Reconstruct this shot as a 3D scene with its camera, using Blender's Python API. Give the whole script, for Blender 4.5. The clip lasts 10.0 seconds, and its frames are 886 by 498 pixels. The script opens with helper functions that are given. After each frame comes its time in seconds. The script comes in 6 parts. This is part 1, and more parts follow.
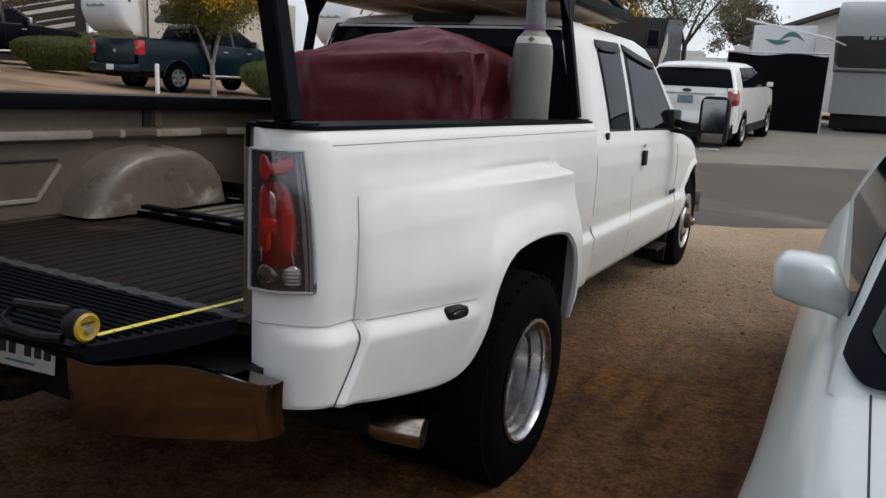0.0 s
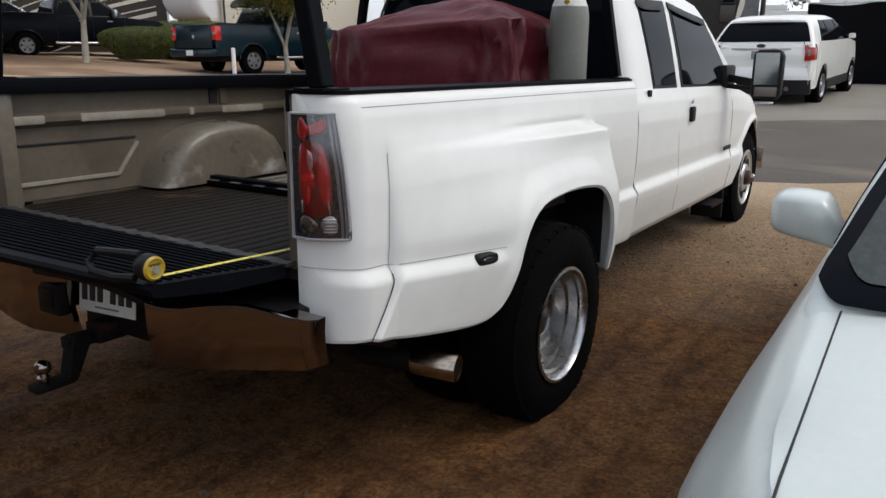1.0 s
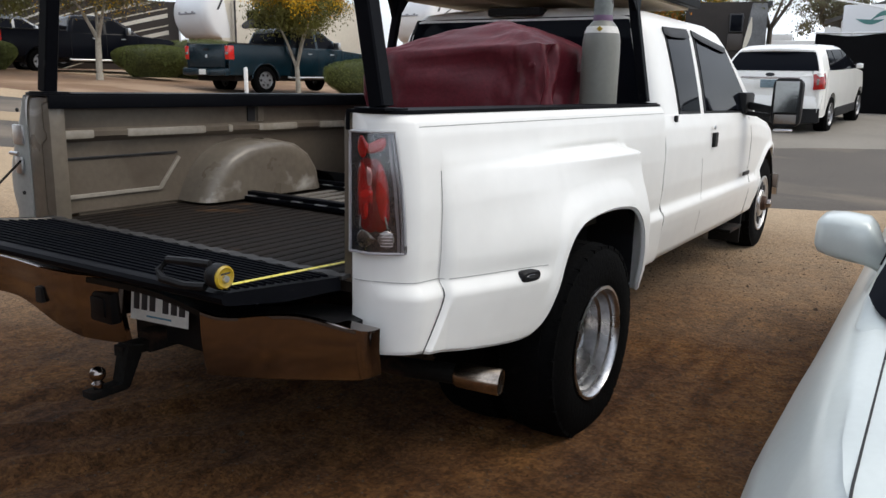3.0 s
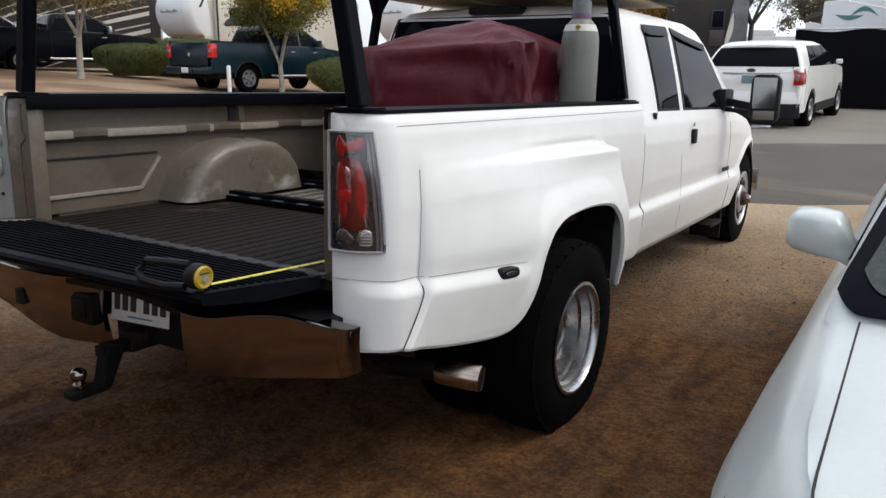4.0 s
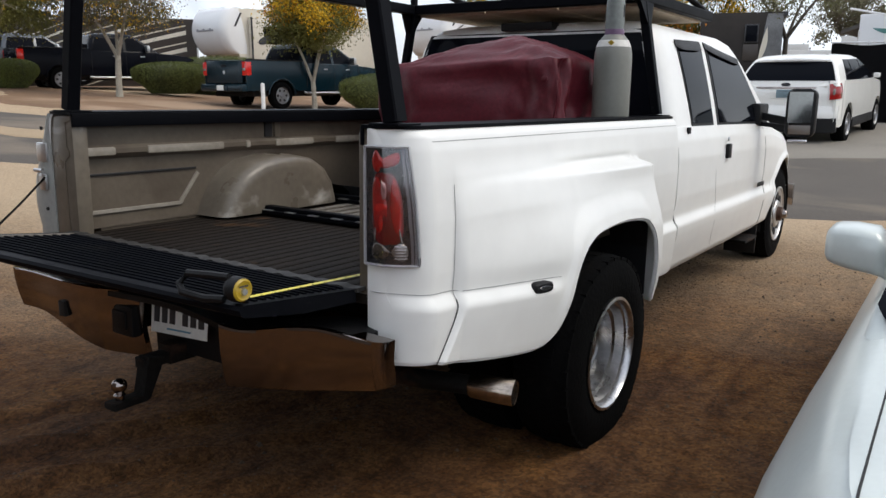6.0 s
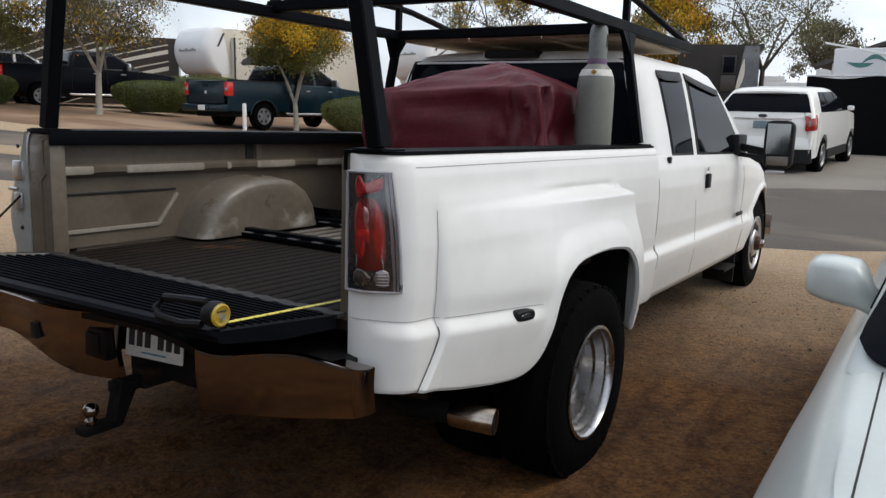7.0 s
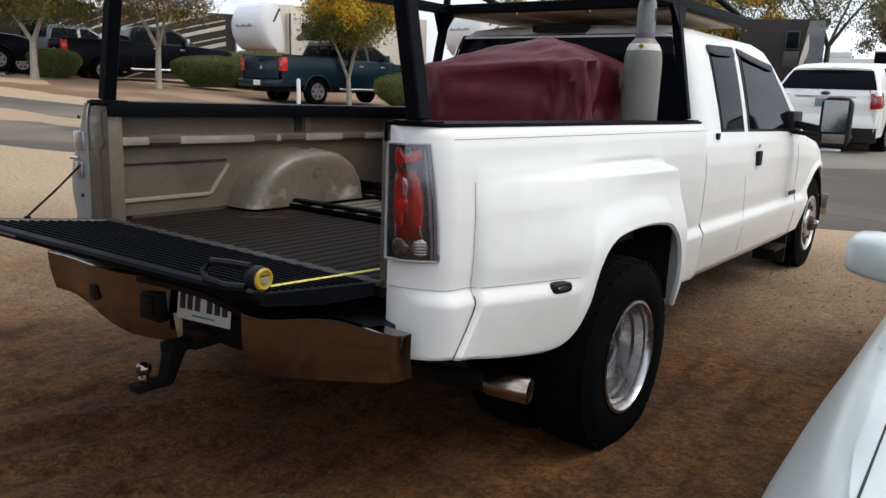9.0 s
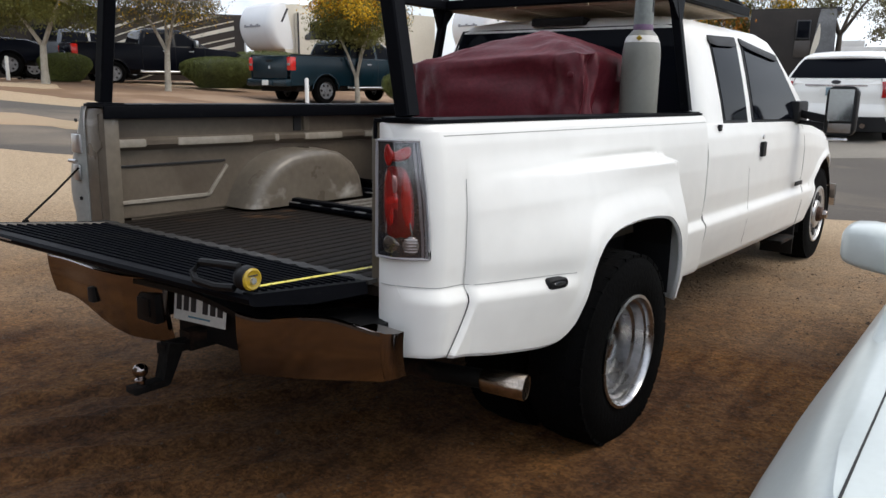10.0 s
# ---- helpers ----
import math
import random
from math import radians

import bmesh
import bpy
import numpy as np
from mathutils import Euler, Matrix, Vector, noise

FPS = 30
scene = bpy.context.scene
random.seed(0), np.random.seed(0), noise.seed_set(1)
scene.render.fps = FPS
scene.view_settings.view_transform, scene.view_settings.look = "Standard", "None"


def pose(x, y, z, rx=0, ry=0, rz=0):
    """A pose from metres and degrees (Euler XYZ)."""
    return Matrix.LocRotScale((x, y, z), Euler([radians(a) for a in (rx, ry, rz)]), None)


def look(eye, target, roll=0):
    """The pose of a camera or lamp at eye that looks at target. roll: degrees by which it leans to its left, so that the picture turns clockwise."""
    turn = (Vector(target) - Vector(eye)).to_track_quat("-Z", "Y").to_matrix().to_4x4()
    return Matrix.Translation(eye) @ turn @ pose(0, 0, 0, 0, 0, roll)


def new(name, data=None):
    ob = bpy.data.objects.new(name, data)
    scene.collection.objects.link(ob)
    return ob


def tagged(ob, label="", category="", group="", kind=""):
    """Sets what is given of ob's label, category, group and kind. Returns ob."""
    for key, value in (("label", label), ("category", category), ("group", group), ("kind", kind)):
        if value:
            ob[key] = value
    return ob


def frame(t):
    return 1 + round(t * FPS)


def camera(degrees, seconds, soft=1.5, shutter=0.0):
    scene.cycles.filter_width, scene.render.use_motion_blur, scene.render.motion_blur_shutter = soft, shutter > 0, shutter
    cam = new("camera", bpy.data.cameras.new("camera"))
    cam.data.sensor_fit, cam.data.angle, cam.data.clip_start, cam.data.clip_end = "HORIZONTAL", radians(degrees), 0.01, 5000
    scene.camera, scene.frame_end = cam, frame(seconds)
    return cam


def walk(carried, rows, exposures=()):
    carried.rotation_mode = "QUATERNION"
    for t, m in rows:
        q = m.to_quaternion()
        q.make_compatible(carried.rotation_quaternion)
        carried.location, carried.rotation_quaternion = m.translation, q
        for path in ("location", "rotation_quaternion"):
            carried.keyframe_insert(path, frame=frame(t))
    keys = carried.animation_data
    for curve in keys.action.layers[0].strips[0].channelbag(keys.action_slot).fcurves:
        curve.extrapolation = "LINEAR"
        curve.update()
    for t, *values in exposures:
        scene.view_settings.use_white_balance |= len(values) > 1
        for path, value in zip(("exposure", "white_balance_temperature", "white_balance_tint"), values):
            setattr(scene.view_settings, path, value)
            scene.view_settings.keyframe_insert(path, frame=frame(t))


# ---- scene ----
cam = camera(59.5, 10.0, soft=1.5)
PATH = [
    (0, (2.07, -1.465, 1.333), (1.175, 0.279, 0.934), 3.4),
    (0.5, (2.224, -1.531, 1.317), (1.225, 0.161, 0.946), 2.1),
    (1, (2.315, -1.584, 1.314), (1.255, 0.045, 0.841), 0.5),
    (1.5, (2.306, -1.63, 1.311), (1.264, 0.015, 0.857), 0.9),
    (2, (2.235, -1.708, 1.315), (1.123, -0.102, 0.884), -0.2),
    (2.5, (2.217, -1.724, 1.314), (1.158, -0.079, 0.901), 2.1),
    (2.7, (2.222, -1.723, 1.309), (1.157, -0.082, 0.895), 1.8),
    (3.8, (2.261, -1.743, 1.317), (1.196, -0.105, 0.89), 0.9),
    (4, (2.263, -1.732, 1.318), (1.223, -0.077, 0.893), 1.2),
    (4.5, (2.264, -1.744, 1.317), (1.166, -0.124, 0.905), 0.6),
    (5, (2.271, -1.752, 1.318), (1.176, -0.128, 0.913), 0.6),
    (5.5, (2.263, -1.764, 1.317), (1.128, -0.171, 0.9), 0.6),
    (5.7, (2.265, -1.762, 1.317), (1.138, -0.161, 0.909), 0.6),
    (6.8, (2.246, -1.731, 1.317), (1.168, -0.08, 0.981), 2.0),
    (7, (2.244, -1.742, 1.324), (1.171, -0.086, 0.997), 2.0),
    (7.5, (2.239, -1.767, 1.332), (1.204, -0.082, 1.031), 2.2),
    (8, (2.223, -1.818, 1.323), (1.259, -0.104, 0.953), 2.6),
    (8.5, (2.211, -1.821, 1.313), (1.192, -0.154, 0.887), 3.3),
    (9, (2.308, -1.76, 1.315), (1.135, -0.187, 0.925), 2.3),
    (9.5, (2.366, -1.706, 1.316), (1.155, -0.165, 0.918), 1.8),
    (10, (2.351, -1.71, 1.315), (1.153, -0.159, 0.916), 1.2),
]
TRUCK = pose(0, 0, 0.045, -1.15, 0, 0)
walk(cam, [(t, TRUCK @ look(eye, target, roll)) for t, eye, target, roll in PATH], [(0.0, -0.41), (0.5, -0.36), (1.0, -0.18), (1.5, -0.1), (2.0, -0.03), (2.5, 0.05), (4.0, 0.01), (5.0, -0.05), (5.5, 0.02), (7.0, -0.2), (7.5, -0.28), (8.0, -0.24), (8.5, -0.11), (9.0, 0.01), (9.5, 0.07), (10.0, 0.07)])

# ---- world and sun ----
SUN_EL, SUN_AZ = radians(52), radians(66)
world = bpy.data.worlds.new("sky")
scene.world = world
world.use_nodes = True
wn = world.node_tree.nodes
sky = wn.new("ShaderNodeTexSky")
sky.sky_type, sky.sun_disc = "NISHITA", False
sky.sun_elevation, sky.sun_rotation = SUN_EL, SUN_AZ
sky.air_density, sky.dust_density, sky.ozone_density = 1.0, 3.0, 1.0
wash = wn.new("ShaderNodeMixRGB")
wash.inputs[2].default_value = (12.3, 13.1, 14.4, 1)
wtc, wno, wrm = wn.new("ShaderNodeTexCoord"), wn.new("ShaderNodeTexNoise"), wn.new("ShaderNodeMapRange")
wno.inputs["Scale"].default_value, wno.inputs["Detail"].default_value, wno.inputs["Distortion"].default_value = 4.0, 6, 0.7
wrm.inputs["From Min"].default_value, wrm.inputs["From Max"].default_value = 0.35, 0.65
wrm.inputs["To Min"].default_value, wrm.inputs["To Max"].default_value = 0.30, 0.90
world.node_tree.links.new(wtc.outputs["Generated"], wno.inputs["Vector"])
world.node_tree.links.new(wno.outputs["Fac"], wrm.inputs["Value"])
world.node_tree.links.new(wrm.outputs[0], wash.inputs[0])
world.node_tree.links.new(sky.outputs[0], wash.inputs[1])
world.node_tree.links.new(wash.outputs[0], wn["Background"].inputs["Color"])
wn["Background"].inputs["Strength"].default_value = 0.122

sun = new("sun", bpy.data.lights.new("sun", "SUN"))
sun.data.energy, sun.data.angle, sun.data.color = 1.32, radians(30), (1.0, 0.945, 0.83)
sun.matrix_world = look((math.sin(SUN_AZ) * math.cos(SUN_EL) * 50, math.cos(SUN_AZ) * math.cos(SUN_EL) * 50, math.sin(SUN_EL) * 50), (0, 0, 0))


# ---- materials ----
def mat(name, col, rough=0.5, metal=0.0, var=0.12, scale=3.0, fine=60.0, bump=0.0, coat=0.0, col2=None, stain=None, spec=0.5, rvar=0.1, per_piece=0.0):
    """Node material: large and fine noise vary the colour, roughness and relief; stain = (colour, scale, threshold)."""
    m = bpy.data.materials.new(name)
    m.use_nodes = True
    t = m.node_tree
    n, l = t.nodes, t.links
    p = n["Principled BSDF"]
    tc = n.new("ShaderNodeTexCoord")
    big, small = n.new("ShaderNodeTexNoise"), n.new("ShaderNodeTexNoise")
    for k, s in ((big, scale), (small, fine)):
        k.inputs["Scale"].default_value = s
        k.inputs["Detail"].default_value = 5
        l.new(tc.outputs["Object"], k.inputs["Vector"])
    col2 = col2 or tuple(c * (1 - 1.6 * var) for c in col)
    r1 = n.new("ShaderNodeValToRGB")
    r1.color_ramp.elements[0].position, r1.color_ramp.elements[1].position = 0.32, 0.68
    r1.color_ramp.elements[0].color, r1.color_ramp.elements[1].color = (*col2, 1), (*col, 1)
    l.new(big.outputs["Fac"], r1.inputs["Fac"])
    mul = n.new("ShaderNodeMixRGB")
    mul.blend_type = "MULTIPLY"
    mul.inputs[0].default_value = 1.0
    r2 = n.new("ShaderNodeValToRGB")
    r2.color_ramp.elements[0].position, r2.color_ramp.elements[1].position = 0.3, 0.7
    lo = max(0.0, 1 - 2 * var)
    r2.color_ramp.elements[0].color, r2.color_ramp.elements[1].color = (lo, lo, lo, 1), (1, 1, 1, 1)
    l.new(small.outputs["Fac"], r2.inputs["Fac"])
    l.new(r1.outputs[0], mul.inputs[1])
    l.new(r2.outputs[0], mul.inputs[2])
    out = mul.outputs[0]
    if stain:
        sn, sr, mx = n.new("ShaderNodeTexNoise"), n.new("ShaderNodeValToRGB"), n.new("ShaderNodeMixRGB")
        sn.inputs["Scale"].default_value, sn.inputs["Detail"].default_value = stain[1], 8
        sn.inputs["Distortion"].default_value = 0.6
        l.new(tc.outputs["Object"], sn.inputs["Vector"])
        sr.color_ramp.elements[0].position, sr.color_ramp.elements[1].position = stain[2], min(1, stain[2] + 0.16)
        l.new(sn.outputs["Fac"], sr.inputs["Fac"])
        l.new(sr.outputs[0], mx.inputs[0])
        l.new(out, mx.inputs[1])
        mx.inputs[2].default_value = (*stain[0], 1)
        out = mx.outputs[0]
    if per_piece:
        oi, hs, mr = n.new("ShaderNodeObjectInfo"), n.new("ShaderNodeHueSaturation"), n.new("ShaderNodeMapRange")
        mr.inputs["To Min"].default_value, mr.inputs["To Max"].default_value = 1 - per_piece, 1 + per_piece
        l.new(oi.outputs["Random"], mr.inputs["Value"])
        l.new(mr.outputs[0], hs.inputs["Value"])
        l.new(out, hs.inputs["Color"])
        out = hs.outputs[0]
    l.new(out, p.inputs["Base Color"])
    rr = n.new("ShaderNodeMapRange")
    rr.inputs["To Min"].default_value, rr.inputs["To Max"].default_value = max(0.02, rough - rvar), min(1, rough + rvar)
    l.new(big.outputs["Fac"], rr.inputs["Value"])
    l.new(rr.outputs[0], p.inputs["Roughness"])
    p.inputs["Metallic"].default_value = metal
    p.inputs["Specular IOR Level"].default_value = spec
    p.inputs["Coat Weight"].default_value, p.inputs["Coat Roughness"].default_value = coat, 0.06
    if bump:
        b = n.new("ShaderNodeBump")
        b.inputs["Strength"].default_value, b.inputs["Distance"].default_value = min(1.0, bump), 0.02
        l.new(small.outputs["Fac"], b.inputs["Height"])
        l.new(b.outputs[0], p.inputs["Normal"])
    return m


WHITE = mat("white_paint", (0.775, 0.77, 0.745), 0.42, var=0.02, scale=1.2, fine=9, coat=0.12, rvar=0.08, spec=0.4)
TAN = mat("bed_paint", (0.124, 0.100, 0.075), 0.38, var=0.07, scale=5, fine=40, bump=0.05, stain=((0.075, 0.058, 0.043), 3.5, 0.56))
WORN = mat("scuffed_bed_paint", (0.172, 0.145, 0.112), 0.30, var=0.10, scale=4, fine=30, bump=0.06, stain=((0.58, 0.55, 0.50), 3.2, 0.58))
SHADEDWHITE = mat("shaded_white_paint", (0.40, 0.41, 0.385), 0.45, var=0.08, scale=6, fine=40, stain=((0.24, 0.24, 0.22), 8, 0.60))
EDGEPALE = mat("pale_bed_paint", (0.34, 0.305, 0.255), 0.4, var=0.12, scale=6, fine=40, stain=((0.22, 0.19, 0.15), 6, 0.58))
HINGEMETAL = mat("dull_hinge_metal", (0.055, 0.05, 0.045), 0.6, 0.3, var=0.3, scale=8, fine=40, stain=((0.13, 0.12, 0.11), 12, 0.62))
LINER = mat("black_liner", (0.0045, 0.0052, 0.008), 0.8, var=0.2, scale=6, fine=60, bump=0.1, spec=0.04, stain=((0.013, 0.0125, 0.012), 5, 0.62))
BEDFLOOR = mat("worn_bed_floor", (0.022, 0.0168, 0.0135), 0.72, spec=0.09, var=0.25, scale=4, fine=35, bump=0.15, stain=((0.085, 0.044, 0.021), 3.2, 0.57))
BEDFRONT = mat("dusty_bed_floor", (0.20, 0.178, 0.15), 0.6, var=0.2, scale=6, fine=45, stain=((0.13, 0.11, 0.09), 5, 0.55))
BLACK = mat("black_paint", (0.004, 0.0045, 0.0065), 0.5, spec=0.05, var=0.15, scale=8, fine=70, stain=((0.03, 0.03, 0.03), 14, 0.68))
RUBBER = mat("tyre_rubber", (0.0045, 0.0045, 0.0047), 0.9, spec=0.05, var=0.25, scale=7, fine=60, bump=0.2, stain=((0.012, 0.009, 0.007), 9, 0.68))
PLASTIC = mat("black_plastic", (0.008, 0.008, 0.009), 0.55, spec=0.25, var=0.15, scale=10, fine=90, bump=0.08)
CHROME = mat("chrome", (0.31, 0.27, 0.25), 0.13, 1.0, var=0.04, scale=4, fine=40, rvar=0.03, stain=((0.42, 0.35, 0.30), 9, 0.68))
STEEL = mat("polished_aluminium", (0.72, 0.72, 0.73), 0.33, 0.9, var=0.08, scale=9, fine=60, rvar=0.08)
DARKSTEEL = mat("rusty_steel", (0.010, 0.009, 0.008), 0.8, 0.1, spec=0.2, var=0.3, scale=8, fine=50, bump=0.2, stain=((0.04, 0.02, 0.012), 8, 0.55))
GLASS = mat("tinted_glass", (0.005, 0.006, 0.009), 0.05, var=0.05, rvar=0.015, spec=0.04)
CLEARGLASS = mat("windscreen_glass", (0.055, 0.072, 0.064), 0.05, var=0.25, scale=2.5, rvar=0.01, spec=0.4)
RED = mat("red_lens", (0.66, 0.016, 0.011), 0.08, var=0.08, scale=26, fine=150, coat=0.7, rvar=0.03, stain=((0.30, 0.005, 0.006), 24, 0.56))
REDMID = mat("deep_red_lens", (0.46, 0.010, 0.009), 0.10, var=0.2, scale=26, fine=150, coat=0.6, rvar=0.04)
MIRROR = mat("mirror_glass", (0.27, 0.28, 0.275), 0.03, 1.0, var=0.04, scale=9)
REDDARK = mat("dark_red_lens", (0.18, 0.006, 0.008), 0.15, var=0.2, scale=26, fine=150, coat=0.5, rvar=0.04)
SMOKE = mat("smoked_housing", (0.040, 0.041, 0.045), 0.16, var=0.25, scale=12, coat=0.4, rvar=0.04)
PINKGLINT = mat("pink_glint", (0.62, 0.30, 0.28), 0.12, 0.2, var=0.2, scale=30, coat=0.6)
AMBERLENS = mat("brownish_lens", (0.30, 0.25, 0.20), 0.10, 0.5, var=0.4, scale=34, fine=160, coat=0.7, stain=((0.06, 0.05, 0.045), 40, 0.52))
LAMPSIDE = mat("silver_lamp_band", (0.26, 0.26, 0.28), 0.2, 0.4, var=0.1, scale=9)
LENS = mat("clear_lens", (0.55, 0.53, 0.50), 0.08, 0.6, var=0.25, scale=30, fine=160, coat=0.8)
TARP = mat("maroon_tarp", (0.120, 0.011, 0.020), 0.45, spec=0.3, var=0.14, scale=4, fine=55, bump=0.08, stain=((0.17, 0.030, 0.040), 5, 0.60))
CYLGREY = mat("grey_cylinder_paint", (0.185, 0.185, 0.162), 0.40, var=0.04, scale=4, fine=50, stain=((0.15, 0.147, 0.132), 7, 0.64))
CYLCAP = mat("cylinder_cap", (0.22, 0.24, 0.23), 0.5, var=0.12, scale=8, fine=60, bump=0.06)
PURPLE = mat("purple_band", (0.16, 0.09, 0.17), 0.5, var=0.1)
LABELW = mat("paper_label", (0.68, 0.66, 0.62), 0.6, var=0.06, scale=30)
YELLOW = mat("yellow_plastic", (0.46, 0.31, 0.02), 0.4, var=0.12, scale=20)
TAPEY = mat("yellow_tape_blade", (0.72, 0.62, 0.08), 0.35, var=0.06, scale=30)
INK = mat("dark_ink", (0.03, 0.03, 0.035), 0.6, var=0.05)
FRIT = mat("black_glass_band", (0.004, 0.005, 0.008), 0.12, var=0.05, spec=0.05, rvar=0.02)
PLATE = mat("plate_white", (0.80, 0.82, 0.79), 0.4, var=0.05, scale=12)
PALEPLATE = mat("pale_blue_plate", (0.30, 0.42, 0.48), 0.4, var=0.3, scale=25)
PLATEBLUE = mat("plate_blue", (0.10, 0.30, 0.42), 0.4, var=0.1, scale=12)
PIPECHROME = mat("heat_stained_chrome", (0.48, 0.41, 0.345), 0.22, 1.0, var=0.15, scale=12, fine=60, rvar=0.06)
SEAMCREASE = mat("seam_crease_grey", (0.34, 0.34, 0.33), 0.7, var=0.1)
DULLRIM = mat("dull_wheel", (0.30, 0.30, 0.31), 0.4, 0.8, var=0.1, scale=9)
COVERDISC = mat("dulled_wheel_cover", (0.66, 0.655, 0.65), 0.36, 0.7, var=0.12, scale=9, fine=50, rvar=0.08)
HUBRUST = mat("rusty_hub", (0.16, 0.085, 0.055), 0.5, 0.5, var=0.3, scale=20)
BRUSHED = mat("brushed_aluminium", (0.60, 0.60, 0.61), 0.28, 1.0, var=0.14, scale=7, fine=45, rvar=0.10, stain=((0.42, 0.40, 0.38), 10, 0.60))
RIMCHROME = mat("polished_wheel", (0.80, 0.80, 0.81), 0.16, 1.0, var=0.05, scale=9, fine=60, rvar=0.05)
LAMPRIM = mat("grey_lamp_rim", (0.42, 0.42, 0.43), 0.3, var=0.08, scale=9)
SEAM = mat("panel_gap", (0.012, 0.012, 0.013), 0.7, var=0.1)
CARPAINT = mat("pale_car_paint", (0.60, 0.645, 0.625), 0.32, 0.1, var=0.02, scale=2, coat=0.35, rvar=0.04)
SUVPAINT = mat("pearl_white_paint", (0.82, 0.81, 0.77), 0.25, var=0.015, scale=2, coat=0.6, rvar=0.04)
TEAL = mat("dark_teal_paint", (0.003, 0.020, 0.032), 0.25, 0.1, var=0.1, scale=2, coat=0.12, spec=0.3, rvar=0.04)
SLATE = mat("slate_grey_paint", (0.075, 0.085, 0.10), 0.25, 0.2, var=0.1, scale=2, coat=0.3, rvar=0.04)
NAVY = mat("black_car_paint", (0.004, 0.005, 0.009), 0.25, 0.0, var=0.1, scale=2, coat=0.0, spec=0.10, rvar=0.04)


def cover_material():
    """Clear plastic: mostly see-through, with a thin sheen."""
    m = mat("clear_cover", (0.8, 0.8, 0.8), 0.10, var=0.02, rvar=0.03)
    t = m.node_tree
    n, l = t.nodes, t.links
    clear, mix, fr = n.new("ShaderNodeBsdfTransparent"), n.new("ShaderNodeMixShader"), n.new("ShaderNodeBsdfGlossy")
    clear.inputs["Color"].default_value = (0.95, 0.94, 0.95, 1)
    fr.inputs["Roughness"].default_value = 0.09
    mix.inputs[0].default_value = 0.05
    l.new(clear.outputs[0], mix.inputs[1])
    l.new(fr.outputs[0], mix.inputs[2])
    l.new(mix.outputs[0], n["Material Output"].inputs["Surface"])
    return m


COVER = cover_material()


# ---- helpers for meshes ----
def finish(ob_mesh, sharp=40):
    for p in ob_mesh.polygons:
        p.use_smooth = True
    ob_mesh.set_sharp_from_angle(angle=radians(sharp))


def part(name, bm, material, parent=None, label="", sharp=40):
    bmesh.ops.recalc_face_normals(bm, faces=bm.faces)
    me = bpy.data.meshes.new(name)
    bm.to_mesh(me)
    bm.free()
    me.materials.append(material)
    finish(me, sharp)
    ob = new(name, me)
    if parent:
        ob.parent = parent
    if label:
        ob["label"] = label
    return ob


def thing(name, m, label, category, group="", kind=""):
    ob = new(name)
    ob.empty_display_size = 0.1
    ob.matrix_world = m
    return tagged(ob, label, category, group, kind)


def B(*fs):
    """A bmesh with each builder run on it."""
    bm = bmesh.new()
    for f in fs:
        f(bm)
    return bm


def box(x0, x1, y0, y1, z0, z1, bev=0.0, m=None):
    def f(bm):
        r = bmesh.ops.create_cube(bm, size=1.0)
        mm = Matrix.Translation(((x0 + x1) / 2, (y0 + y1) / 2, (z0 + z1) / 2)) @ Matrix.Diagonal((abs(x1 - x0), abs(y1 - y0), abs(z1 - z0), 1))
        bmesh.ops.transform(bm, matrix=(m @ mm if m else mm), verts=r["verts"])
        if bev:
            es = {e for v in r["verts"] for e in v.link_edges}
            bmesh.ops.bevel(bm, geom=list(es), offset=bev, segments=2, affect="EDGES", profile=0.6)
    return f


def loft(rings, closed=True, cap=True):
    def f(bm):
        vs = [[bm.verts.new(p) for p in r] for r in rings]
        n = len(rings[0])
        for a, b in zip(vs, vs[1:]):
            for i in range(n if closed else n - 1):
                j = (i + 1) % n
                bm.faces.new((a[i], a[j], b[j], b[i]))
        if cap and closed:
            bm.faces.new(vs[0][::-1])
            bm.faces.new(vs[-1])
    return f


def ring(c, u, v, r, n=12, r2=None):
    c, u, v = Vector(c), Vector(u), Vector(v)
    r2 = r2 or r
    return [c + u * (r * math.cos(2 * math.pi * i / n)) + v * (r2 * math.sin(2 * math.pi * i / n)) for i in range(n)]


def tube(pts, r, n=10, rr=None):
    """A round bar along points; rr: a radius for each."""
    pts = [Vector(p) for p in pts]
    rings = []
    up = Vector((0.13, 0.21, 0.97))
    for i, p in enumerate(pts):
        d = (pts[min(i + 1, len(pts) - 1)] - pts[max(i - 1, 0)]).normalized()
        u = d.cross(up)
        if u.length < 0.05:
            u = d.cross(Vector((1, 0, 0)))
        u.normalize()
        rings.append(ring(p, u, d.cross(u).normalized(), rr[i] if rr else r, n))
    return loft(rings)


def bar(a, b, w, h):
    """A square bar from a to b, w wide and h high."""
    a, b = Vector(a), Vector(b)
    d = (b - a).normalized()
    u = d.cross(Vector((0, 0, 1)))
    if u.length < 0.2:
        u = d.cross(Vector((0, 1, 0)))
    u.normalize()
    v = u.cross(d).normalized()
    c = 0.18
    prof = [(1, 1 - c), (1 - c, 1), (-1 + c, 1), (-1, 1 - c), (-1, -1 + c), (-1 + c, -1), (1 - c, -1), (1, -1 + c)]
    return loft([[p + u * (s * w / 2) + v * (k * h / 2) for s, k in prof] for p in (a, b)])


